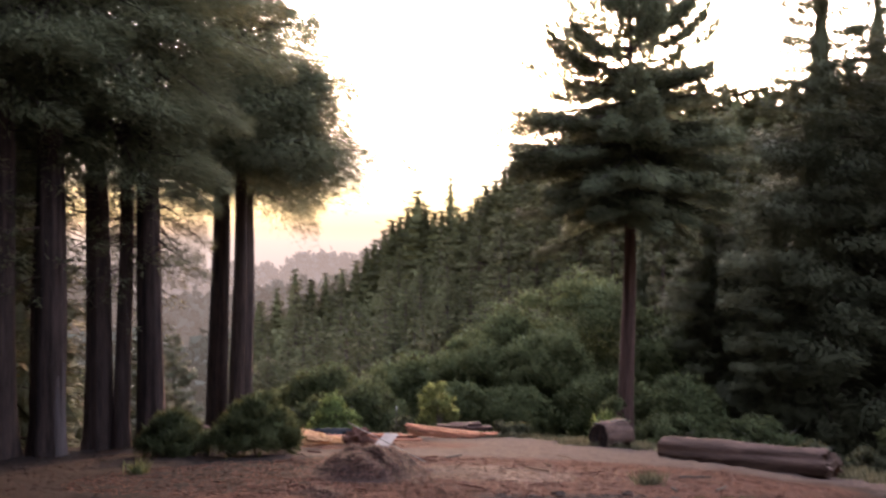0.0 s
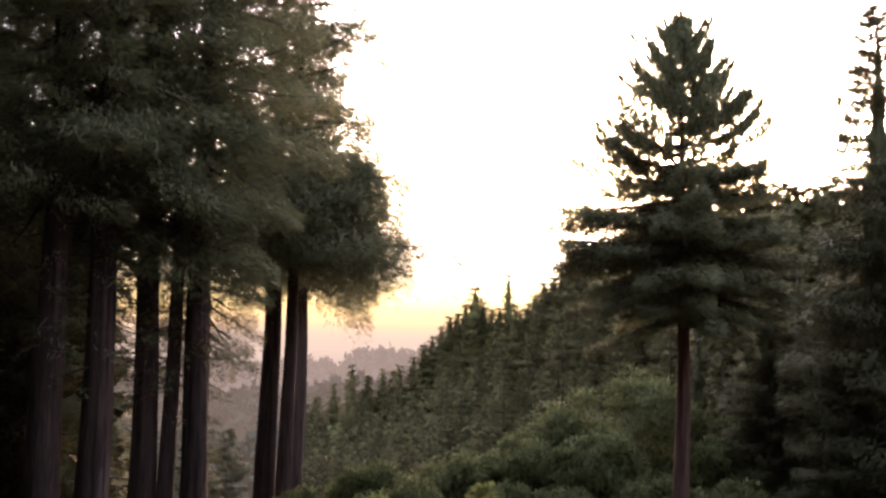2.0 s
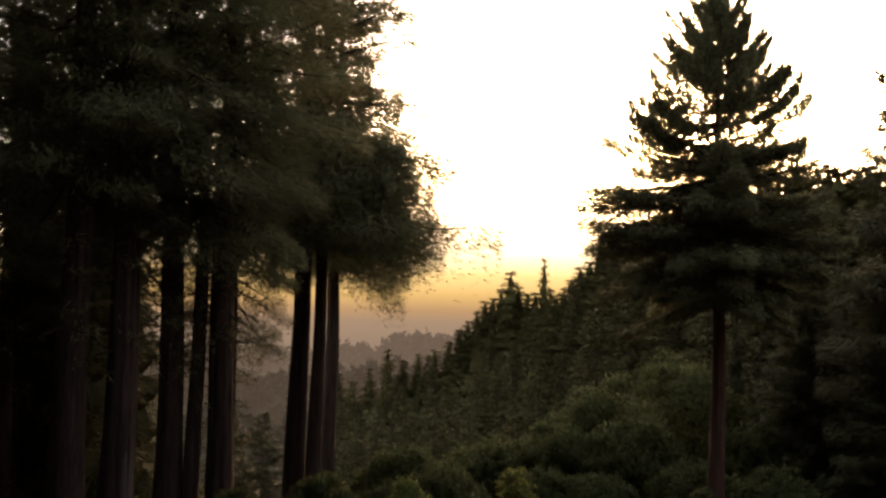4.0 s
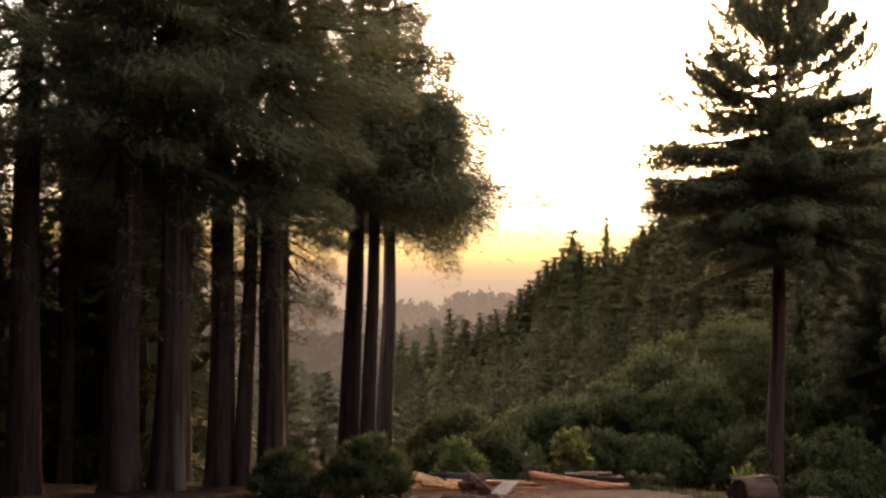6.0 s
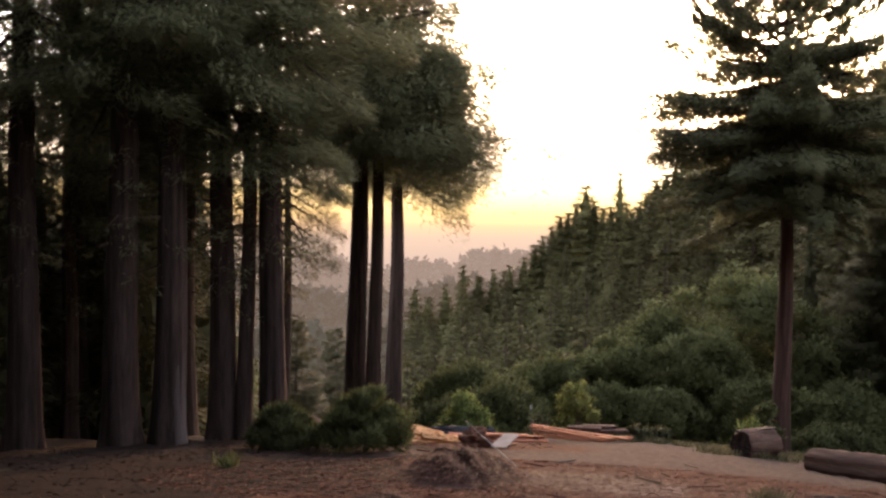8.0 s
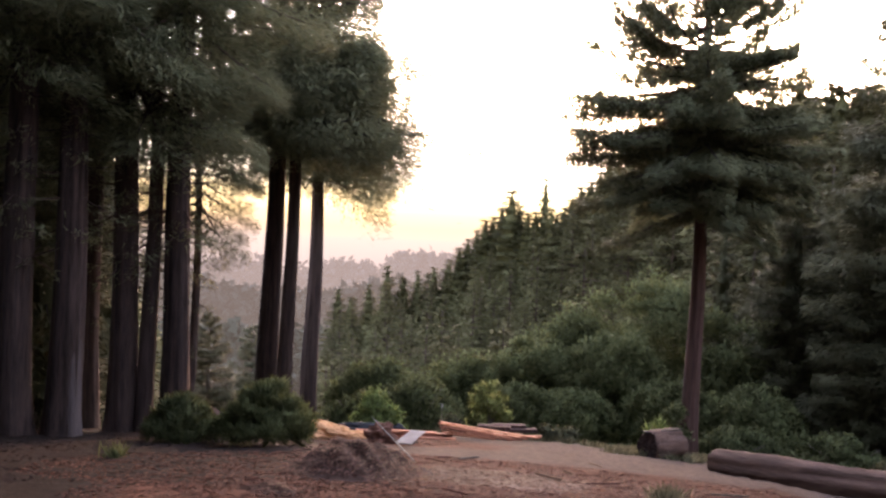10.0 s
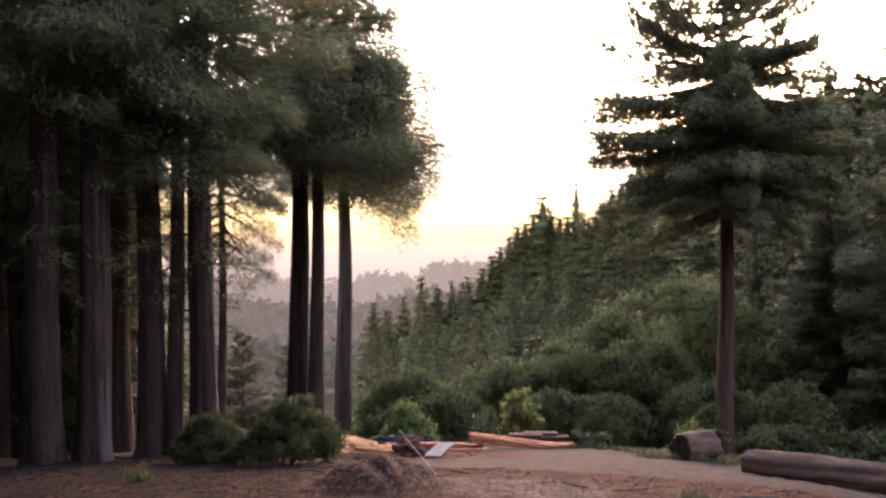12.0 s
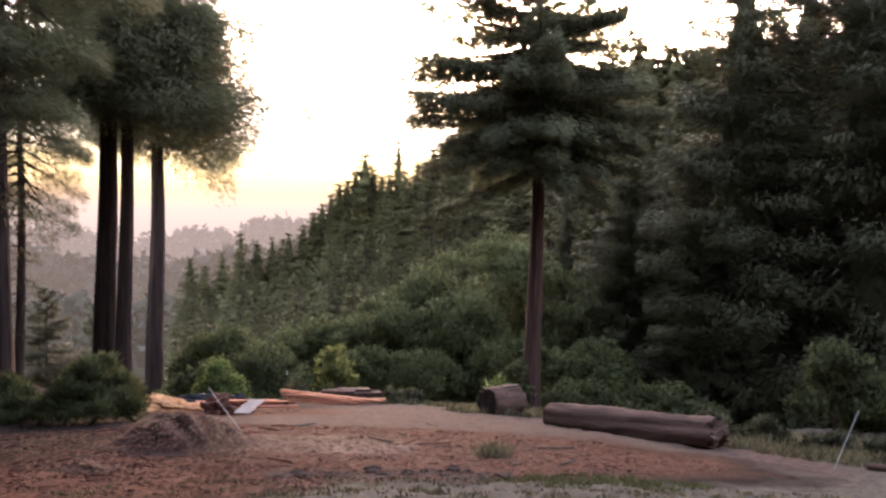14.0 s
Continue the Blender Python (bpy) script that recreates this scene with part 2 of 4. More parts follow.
def clearing(x, y):
    side = np.clip(np.abs(x - 0.5), 0, 12)
    z = 0.45 + (28.5 - y) * 0.152 - np.where(x > 0.5, 0.005, 0.0038) * side ** 2 * smooth(4, 16, y)
    z = z - 0.1 * np.clip(y - 29, 0, 40) - 0.02 * np.clip(y - 35, 0, 25) ** 1.5
    return z + 0.04 * wobble(x, y)


def hillside(x, y):
    r = np.hypot(x - OX, y - OY) + 1e-6
    az = np.degrees(np.arctan2(x - OX, y - OY))
    line, far = np.interp(az, BEAR, LINE), np.interp(az, BEAR, FAR)
    e = -13.5 + (line + 13.5) * np.clip((r - 40) / (far - 40), 0, 1) ** 0.8
    canopy = OZ + np.minimum(r, far) * np.tan(np.radians(e))
    fall = 0.6 * np.clip(r - far, 0, 120)
    return canopy - 12.0 * smooth(36, 60, r) - fall + 0.4 * wobble(x * 0.2, y * 0.2)


def ground_z(x, y):
    x, y = np.asarray(x, float), np.asarray(y, float)
    r = np.hypot(x - OX, y - OY)
    w = smooth(40, 62, r) * smooth(0, 20, y)
    z = (1 - w) * clearing(x, y) + w * hillside(x, y)
    z = np.where(y < 0, np.minimum(z, 5.4), z)
    away = smooth(500, 3500, r)
    return (1 - away) * np.clip(z, -95, 30) - 260.0 * away


# ---------- mesh helpers ----------
def mesh_of(name, verts, faces, material, smoothed=False):
    me = bpy.data.meshes.new(name)
    me.from_pydata(np.asarray(verts).tolist(), [], np.asarray(faces).tolist() if isinstance(faces, np.ndarray) else faces)
    me.materials.append(material)
    if smoothed:
        me.shade_smooth()
    me.update()
    return me


def piece(name, me, parent=None, label="", m=None):
    """One mesh object, under a thing or part if one is given."""
    ob = new(name, me)
    ob.parent = parent
    if m is not None:
        ob.matrix_basis = m
    return tagged(ob, label)


def part(name, bm, material, parent, label="", m=None):
    me = bpy.data.meshes.new(name)
    bm.to_mesh(me)
    bm.free()
    me.materials.append(material)
    return piece(name, me, parent, label, m)


def thing(name, label, category, m, group="", kind=""):
    ob = new(name)
    ob.matrix_basis = m
    return tagged(ob, label, category, group, kind)


def unit(v):
    return v / (np.linalg.norm(v, axis=-1, keepdims=True) + 1e-9)


def swollen(me, soft, corners):
    if soft is not None:
        me.shade_smooth()
        me.normals_split_custom_set_from_vertices(np.repeat(soft, corners, 0).tolist())
    return me


def leaves(name, at, along, facing, length, width, material, needle=False, soft=None):
    """Many small pointed leaves, a folded diamond each, or plain pointed needle sprays. soft: the way in which the clump
    swells at each leaf, by which it is shaded."""
    along = unit(along)
    side = unit(np.cross(along, facing))
    up = np.cross(side, along)
    if soft is not None:
        soft = np.broadcast_to(soft, at.shape)
        turn = np.where((up * soft).sum(1, keepdims=True) < 0, -1.0, 1.0)
        side, up = side * turn, up * turn
        soft = unit(unit(soft) + up * 0.35)
    length, width = np.broadcast_to(length, len(at))[:, None], np.broadcast_to(width, len(at))[:, None]
    tip = at + along * length - up * length * 0.12
    if needle:
        v = np.stack([at + side * width * 0.55, tip, at - side * width * 0.55], 1).reshape(-1, 3)
        return swollen(mesh_of(name, v, np.arange(len(at) * 3).reshape(-1, 3), material), soft, 3)
    mid = at + along * length * 0.45 + up * width * 0.15
    v = np.stack([at, mid + side * width / 2, tip, mid - side * width / 2], 1).reshape(-1, 3)
    f = np.arange(len(at) * 4).reshape(-1, 4)
    return swollen(mesh_of(name, v, f, material), soft, 4)


def tube(points, radii, sides=6, cap=True):
    """Vertices and faces of a round bar along a line of points."""
    points = np.asarray(points, float)
    way = unit(np.gradient(points, axis=0))
    ref = np.where(np.abs(way[:, 2:3]) > 0.9, [[1.0, 0, 0]], [[0, 0, 1.0]])
    u = unit(np.cross(way, ref))
    w = np.cross(way, u)
    a = np.linspace(0, 2 * math.pi, sides, endpoint=False)
    ring = u[:, None] * np.cos(a)[None, :, None] + w[:, None] * np.sin(a)[None, :, None]
    v = (points[:, None] + ring * np.asarray(radii, float)[:, None, None]).reshape(-1, 3)
    f = [[k * sides + i, k * sides + (i + 1) % sides, (k + 1) * sides + (i + 1) % sides, (k + 1) * sides + i]
         for k in range(len(points) - 1) for i in range(sides)]
    if cap:
        f += [list(range(sides))[::-1], [(len(points) - 1) * sides + i for i in range(sides)]]
    return v, f


def joined(lots):
    v, f, base = [], [], 0
    for verts, faces in lots:
        v.append(np.asarray(verts))
        f += [[i + base for i in face] for face in faces]
        base += len(verts)
    return np.concatenate(v), f


# ---------- trees ----------
def trunk_mesh(seed, height, radius, lean=(0, 0), material=None, sides=36, flare=0.5, furrow=0.07, rings=22):
    """A tapered trunk with a flared foot and long vertical furrows in the bark."""
    rng = np.random.default_rng(seed)
    zs = np.concatenate([[-0.8, -0.2, 0, 0.15, 0.35, 0.7, 1.2], np.linspace(2, height, rings)])
    a = np.linspace(0, 2 * math.pi, sides, endpoint=False)
    ph = rng.uniform(0, 6.28, 8)
    ridge = 0.5 * np.sin(9 * a + ph[0]) + 0.35 * np.sin(13 * a + ph[1]) + 0.4 * np.sin(5 * a + ph[2])
    v = []
    for z in zs:
        t = np.clip(z / height, 0, 1)
        r = radius * (1 - 0.86 * t ** 0.9) * (1 + flare * math.exp(-max(z, -0.2) / (radius * 1.6)))
        rr = r * (1 + furrow * ridge + 0.03 * np.sin(3 * a + ph[3] + z * 0.4) + 0.05 * rng.normal(size=sides) * furrow / 0.07 * 0.5
                  + 0.16 * math.exp(-max(z, 0) / (radius * 1.3)) * np.sin(4 * a + ph[4]))
        sway = 0.05 * math.sin(z * 0.5 + ph[5])
        v.append(np.stack([rr * np.cos(a) + lean[0] * z + sway, rr * np.sin(a) + lean[1] * z, np.full(sides, z)], 1))
    f = [[k * sides + i, k * sides + (i + 1) % sides, (k + 1) * sides + (i + 1) % sides, (k + 1) * sides + i]
         for k in range(len(zs) - 1) for i in range(sides)]
    f.append([(len(zs) - 1) * sides + i for i in range(sides)])
    return mesh_of("trunk", np.concatenate(v), f, material or BARK, True)


def conifer_crown(seed, low, high, radius, limbs, count, leaf, material, droop=0.3, rise=0.45, flat=0.2, whorls=0, power=0.8, lop=None, lower=1.0, slim=0.17, spread=(0.62, 1.08), hanging=0.09, split=False, order=1.0, wild=0.08, fewest=10, bars=0, unseen=99.0, sags=(0.1, 0.32)):
    """Crown and limbs of a conifer: limbs all round the trunk, each with sprays of needles along it. radius: at the widest; lop: bearing
    and share by which the crown reaches further to one side."""
    rng = np.random.default_rng(seed)
    P, D, N, L, S, wood = [], [], [], [], [], []
    for k in range(limbs):
        u = (k + rng.uniform(0, 1)) / limbs
        if whorls:
            u = np.clip((math.floor(u * whorls) + 0.5 + rng.normal() * 0.16) / whorls, 0, 1)
        z = low + (high - low) * u
        az = k * 2.39996 + rng.uniform(-0.6, 0.6)
        reach = radius * ((1 - u) ** power * rng.uniform(*spread) + 0.05) * (lower + (1 - lower) * min(1, u / 0.15))
        if lop:
            reach *= 1 + lop[1] * math.cos(az - lop[0])
        out, across = np.array([math.cos(az), math.sin(az), 0]), np.array([-math.sin(az), math.cos(az), 0])
        tilt = -droop * (1 - u) + rise * u + rng.normal() * wild
        sag = rng.uniform(*sags) * (1 - u)

        def line(t):
            t = np.asarray(t)[..., None]
            return np.array([0, 0, z]) + out * reach * t + np.array([0, 0, 1]) * reach * (tilt * t - sag * t * t + sag * 0.9 * t ** 4)

        n = max(fewest, int(count * (0.3 + 0.7 * reach / radius) * (reach / radius + 0.12)))
        coarse = 1.8 if z > unseen else 1.0
        n = max(10, int(n / coarse ** 2))
        t = rng.uniform(0.08, 1.0, n) ** 0.65
        off = rng.uniform(-1, 1, n) * flat * 1.5 * reach * np.sin(np.clip(t * 1.05, 0, 1) * 2.7) * 1.1
        hang = -np.abs(rng.normal(size=n)) * hanging * reach + rng.normal(size=n) * hanging * 0.65 * reach
        at = line(t) + across * off[:, None] + np.array([0, 0, 1]) * hang[:, None]
        d = out * 0.75 + across * (np.sign(off) * rng.uniform(0.2, 0.9, n))[:, None] + np.array([0, 0, -1]) * rng.uniform(-0.25, 0.6, n)[:, None]
        P.append(at), D.append(d + rng.normal(size=(n, 3)) * 0.3 * order)
        N.append(np.array([0, 0, 1.0]) - out * 0.25 + rng.normal(size=(n, 3)) * 0.55 * order)
        L.append(leaf * coarse * rng.uniform(0.6, 1.35, n))
        S.append(out * 0.6 + across * (off / (reach + 0.1))[:, None] + np.array([0, 0, 1.0]) * np.clip(0.85 + 0.7 * hang / (hanging * reach), -0.5, 1.3)[:, None])
        k = bars or 5
        wood.append(tube(line(np.linspace(0, 0.9, k)), np.linspace(0.022 * reach + 0.01, 0.006, k), 3, False))
    if split:
        return [(mesh_of("limb", *w, BARK), leaves("needle_spray", p, d, f, l, l * slim, material, True, s)) for p, d, f, l, s, w in zip(P, D, N, L, S, wood)]
    P, D, N, L, S = np.concatenate(P), np.concatenate(D), np.concatenate(N), np.concatenate(L), np.concatenate(S)
    return leaves("crown", P, D, N, L, L * slim, material, True, S), mesh_of("branching", *joined(wood), BARK)


def inner_foliage(seed, low, high, radius, material, power=0.85, share=0.5, rings=16, sides=11):
    """The close mass of shaded needles round a conifer's stem: a ragged, tiered cone."""
    rng = np.random.default_rng(seed)
    v = []
    for k in range(rings):
        u = k / (rings - 1)
        a = np.linspace(0, 2 * math.pi, sides, endpoint=False) + rng.uniform(0, 0.5)
        r = share * radius * ((1 - u) ** power + 0.015) * (1.2 if k % 2 else 0.8) * rng.uniform(0.65, 1.3, sides)
        v.append(np.stack([r * np.cos(a), r * np.sin(a), low + (high - low) * u + rng.normal(size=sides) * 0.25 * (1 - u)], 1))
    f = [[k * sides + i, k * sides + (i + 1) % sides, (k + 1) * sides + (i + 1) % sides, (k + 1) * sides + i] for k in range(rings - 1) for i in range(sides)]
    return mesh_of("inner_foliage", np.concatenate(v), f, material)


def lump_crown(seed, lumps, count, leaf, material, upward=0.35, slim=0.5, order=1.0):
    """A broadleaf crown: leaves on the shells of many uneven lumps, with larger ones within."""
    rng = np.random.default_rng(seed)
    P, D, N, L, S = [], [], [], [], []
    middle = np.mean([r[:3] for r in lumps], 0)
    total = sum(r[3] ** 2 for r in lumps)
    for x, y, z, r in lumps:
        n = int(count * r * r / total)
        v = unit(rng.normal(size=(n, 3)))
        v[:, 2] = np.where(v[:, 2] < -0.35, -v[:, 2] * 0.6, v[:, 2])
        deep = rng.uniform(0, 1, n) ** 2.2
        bump = 1 + 0.16 * np.sin(v[:, 0] * 5 + x * 3) * np.sin(v[:, 1] * 5 + y * 3 + z) + 0.1 * np.sin(v[:, 2] * 9 + x)
        P.append(np.array([x, y, z]) + v * (r * bump * (1.08 - 0.75 * deep))[:, None])
        d = rng.normal(size=(n, 3)) * order + v * 0.5 + np.array([0, 0, upward])
        D.append(d), N.append(v + rng.normal(size=(n, 3)) * 0.5 * order), L.append(leaf * rng.uniform(0.6, 1.4, n) * (1 + 1.2 * deep))
        S.append(v + 0.35 * unit(np.array([x, y, z]) - middle) - np.array([0, 0, 0.8]) * deep[:, None])
    P, D, N, L, S = np.concatenate(P), np.concatenate(D), np.concatenate(N), np.concatenate(L), np.concatenate(S)
    return leaves("crown", P, D, N, L, L * slim, material, soft=S)


def dome_lumps(seed, wide, tall, low, many, size):
    """Lumps over the outside of a rounded tree, as its boughs end in separate heads of leaves."""
    rng = np.random.default_rng(seed)
    out = [(0, 0, low + (tall - low) * 0.5, wide * 0.3)]
    for k in range(many):
        up = 1 - 1.35 * (k + 0.5) / many
        a, flat = k * 2.39996 + rng.uniform(-0.5, 0.5), math.sqrt(max(1 - up * up, 0.02))
        s = size * rng.uniform(0.65, 1.3)
        q = (wide / 2 - s * 0.8) * rng.uniform(0.8, 1.12)
        mid, half = low + (tall - low) * 0.45, (tall - low) * 0.55 - s * 0.8
        out.append((q * flat * math.cos(a), q * flat * math.sin(a), mid + half * up * rng.uniform(0.85, 1.1), s))
    return out


def mound_lumps(seed, wide, tall, many, size):
    """Lumps heaped as a low shrub grows: widest at the ground."""
    rng = np.random.default_rng(seed)
    out = []
    for k in range(many):
        a, q = rng.uniform(0, 6.28), rng.uniform(0, 1) ** 0.6
        s = size * rng.uniform(0.7, 1.25)
        room = max(tall * (1 - 0.5 * q * q) - s, 0.1)
        out.append((math.cos(a) * q * (wide / 2 - s * 0.7), math.sin(a) * q * (wide / 2 - s * 0.7), room * rng.uniform(0.25, 1.0), s))
    return out


def stand(x, y, turn=0.0, size=1.0, sink=0.1):
    return Matrix.LocRotScale((x, y, float(ground_z(x, y)) - sink), Euler((0, 0, turn)), (size, size, size))


def tree(name, label, category, m, trunk, crown, limbs=None, group="", core=None):
    root = thing(name, label, category, m, group)
    if trunk:
        piece("trunk", trunk, root)
    piece("crown", crown, root)
    if limbs:
        tagged(piece("branching", limbs, root), kind="stuff")
    if core:
        piece("inner_foliage", core, root)
    return root


# ---------- ground ----------
def spread(lo, hi, step, reach_lo, reach_hi, grow=1.13):
    mid = list(np.arange(lo, hi + 1e-6, step))
    for sign, edge, reach in ((-1, lo, reach_lo), (1, hi, reach_hi)):
        v, d = edge, step
        while (v > reach) if sign < 0 else (v < reach):
            d *= grow
            v += sign * d
            mid.append(v)
    return np.array(sorted(mid))


def build_ground():
    xs, ys = spread(-16, 18, 0.2, -4300, 4300), spread(12, 36, 0.2, -400, 4500)
    X, Y = np.meshgrid(xs, ys)
    Z = ground_z(X, Y)
    rng = np.random.default_rng(4)
    near = (np.abs(X) < 20) & (Y > 11) & (Y < 37)
    Z = Z + np.where(near, rng.normal(size=Z.shape) * 0.012 + 0.02 * np.sin(X * 5.3 + np.sin(Y * 4)) * np.sin(Y * 4.7), 0)
    w, h = len(xs), len(ys)
    i = np.arange(w * h).reshape(h, w)
    f = np.stack([i[:-1, :-1], i[:-1, 1:], i[1:, 1:], i[1:, :-1]], -1).reshape(-1, 4)
    g = new("ground", mesh_of("ground", np.stack([X, Y, Z], -1).reshape(-1, 3), f, GROUND, True))
    tagged(g, "uneven reddish clay clearing strewn with wood chips, falling to wooded hills", "ground", kind="structure")


build_ground()


def ridge(name, label, y, bearings, tops, depth, material, clump, many, seed):
    """A far wooded ridge: a long swelling slope with tree crowns along and below its crest."""
    rng = np.random.default_rng(seed)
    az = np.linspace(bearings[0], bearings[-1], 180)
    top = np.interp(az, bearings, tops)
    x = OX + y * np.tan(np.radians(az))
    crest = OZ + y * np.tan(np.radians(top))
    rows = []
    for k in range(7):
        q = k / 6
        rows.append(np.stack([x, y - depth * q + 0 * x, crest - clump * 0.8 - (0.55 * depth * q ** 1.2) + rng.normal(size=len(x)) * clump * 0.12], 1))
    rows.insert(0, np.stack([x, y + depth + 0 * x, crest - depth * 0.5], 1))
    i = np.arange(len(rows) * len(x)).reshape(len(rows), -1)
    f = np.stack([i[:-1, :-1], i[:-1, 1:], i[1:, 1:], i[1:, :-1]], -1).reshape(-1, 4)
    root = thing(name, label, "ridge", Matrix(), kind="structure")
    piece("slope", mesh_of("slope", np.concatenate(rows), f, material, True), root)
    P = []
    for k in range(many):
        j = rng.integers(0, len(x))
        q = rng.uniform(0, 1) ** 2.5
        s = clump * rng.choice([0.5, 0.7, 0.8, 1.0, 1.4])
        c = np.array([x[j] + rng.uniform(-3, 3), y - depth * q, crest[j] - clump * 0.6 - 0.55 * depth * q ** 1.2])
        n = 85
        v = unit(rng.normal(size=(n, 3)))
        P.append(np.concatenate([c + v * np.array([0.6, 0.6, 0.75]) * s * rng.uniform(0.5, 1, (n, 1)), np.full((n, 1), s)], 1))
    P = np.concatenate(P)
    d = rng.normal(size=(len(P), 3))
    me = leaves("woods", P[:, :3], d, rng.normal(size=(len(P), 3)), P[:, 3] * 0.3, P[:, 3] * 0.24, material, True)
    tagged(piece("woods", me, root), kind="stuff")


ridge("backdrop_ridge", "wooded ridge made pale mauve by a painted evening haze glow", 600,
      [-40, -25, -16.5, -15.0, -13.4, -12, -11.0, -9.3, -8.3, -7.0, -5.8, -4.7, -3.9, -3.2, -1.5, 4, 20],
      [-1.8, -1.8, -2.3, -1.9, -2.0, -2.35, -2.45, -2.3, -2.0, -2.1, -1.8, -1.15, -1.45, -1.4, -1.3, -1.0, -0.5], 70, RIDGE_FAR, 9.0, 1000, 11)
ridge("backdrop_valley_woods", "grey-green wooded valley side with painted haze glow below the far ridge", 320,
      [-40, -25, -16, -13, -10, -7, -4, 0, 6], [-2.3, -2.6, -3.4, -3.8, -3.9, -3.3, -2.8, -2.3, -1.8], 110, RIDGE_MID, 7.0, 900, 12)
ridge("backdrop_valley_floor", "dim grey-green woods on the valley floor with painted haze glow", 215,
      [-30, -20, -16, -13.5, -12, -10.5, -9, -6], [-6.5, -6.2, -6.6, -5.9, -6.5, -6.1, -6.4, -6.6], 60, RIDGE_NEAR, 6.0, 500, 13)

# ---------- redwood grove ----------
GROVE_CROWNS = [conifer_crown(20 + k, 8.4 + 0.7 * k, 26, 3.4, 100, 1250, 0.25, NEEDLE, 0.4, 0.25, 0.24, power=0.5, slim=0.12, order=0.6, wild=0.2, unseen=16.5) for k in range(3)]
LOW_TWIGS = conifer_crown(27, 4.2, 10.0, 1.25, 30, 55, 0.2, NEEDLE, 0.3, 0.1, 0.2, power=0.15, slim=0.14, wild=0.25, bars=4)


def bare_patch(radius, flare):
    """A tall ragged strip where the bark is gone, a little proud of the trunk it follows."""
    zs, n = np.linspace(0.1, 2.3, 14), 12
    v = []
    for k, z in enumerate(zs):
        r = radius * (1 - 0.86 * (z / 27) ** 0.9) * (1 + flare * math.exp(-z / (radius * 1.6))) * 1.09
        lo = radians(-52 + 2 * math.sin(k * 1.7) + 14 * (z / 2.3) ** 4)
        hi = radians(2 + 2 * math.sin(k * 1.1 + 1))
        a = np.linspace(lo, hi, n)
        edge = np.sin(np.linspace(0, math.pi, n)) ** 0.4
        v.append(np.stack([r * (0.93 + 0.07 * edge) * np.cos(a), r * (0.93 + 0.07 * edge) * np.sin(a), np.full(n, z)], 1))
    f = [[k * n + i, k * n + i + 1, (k + 1) * n + i + 1, (k + 1) * n + i] for k in range(len(zs) - 1) for i in range(n - 1)]
    return mesh_of("bare_wood", np.concatenate(v), f, SCAR, True)


GROVE = [  # x, y, trunk radius, crown, crown turn, crown size
    (-8.7, 24.4, 0.41, 0, 0.3, 1.0), (-7.73, 24.85, 0.41, 1, 1.9, 1.0), (-10.95, 34.1, 0.44, 2, 3.4, 0.95),
    (-7.17, 26.9, 0.36, 0, 4.6, 1.0), (-6.5, 26.9, 0.22, 1, 5.5, 0.85), (-5.83, 26.9, 0.36, 2, 0.9, 1.0),
    (-11.25, 24.5, 0.4, 1, 2.6, 1.0), (-15.0, 34.0, 0.3, 2, 1.2, 0.95), (-15.4, 35.5, 0.3, 0, 2.2, 0.95),
    (-19.5, 30.0, 0.36, 1, 4.0, 1.0), (-6.78, 31.5, 0.15, 2, 5.1, 0.62),
    # trunks out of view on the left, added to shade the grove floor
    (-10.8, 17.5, 0.45, 2, 0.6, 1.0), (-12.5, 12.5, 0.45, 0, 2.9, 1.0), (-10.5, 7.5, 0.4, 1, 5.2, 1.0), (-14.5, 20.5, 0.4, 1, 3.6, 1.0)]
for k, (x, y, r, c, turn, size) in enumerate(GROVE):
    label = "tall straight redwood trunk with furrowed red-brown bark and dark drooping crown"
    root = thing("redwood_tree", label, "tree", stand(x, y, 0, 1, 0.05), "redwood grove")
    piece("trunk", trunk_mesh(100 + k, 27 * size, r, (0.004 * math.sin(k * 2.1), 0.0), flare=0.16), root)
    m = Matrix.LocRotScale((0, 0, 0), Euler((0, 0, turn)), (size, size, size))
    piece("crown", GROVE_CROWNS[c][0], root, m=m), tagged(piece("branching", GROVE_CROWNS[c][1], root, m=m), kind="stuff")
    if k == 1:
        piece("bare_wood", bare_patch(r, 0.16), root, "pale grey patch of bare wood at the foot")
    tagged(piece("sprig_foliage", LOW_TWIGS[0], root, m=m), kind="stuff"), tagged(piece("twig_wood", LOW_TWIGS[1], root, m=m), kind="stuff")

# three slim redwoods at the lip of the valley, with a shared broad crown outline
LIP = [(-5.94, 37.9, 0.42, 4.7, 11.5, 28, 31), (-5.11, 37.0, 0.3, 5.1, 11.2, 25, 32), (-7.3, 53.7, 0.61, 4.6, 21.5, 36, 33)]
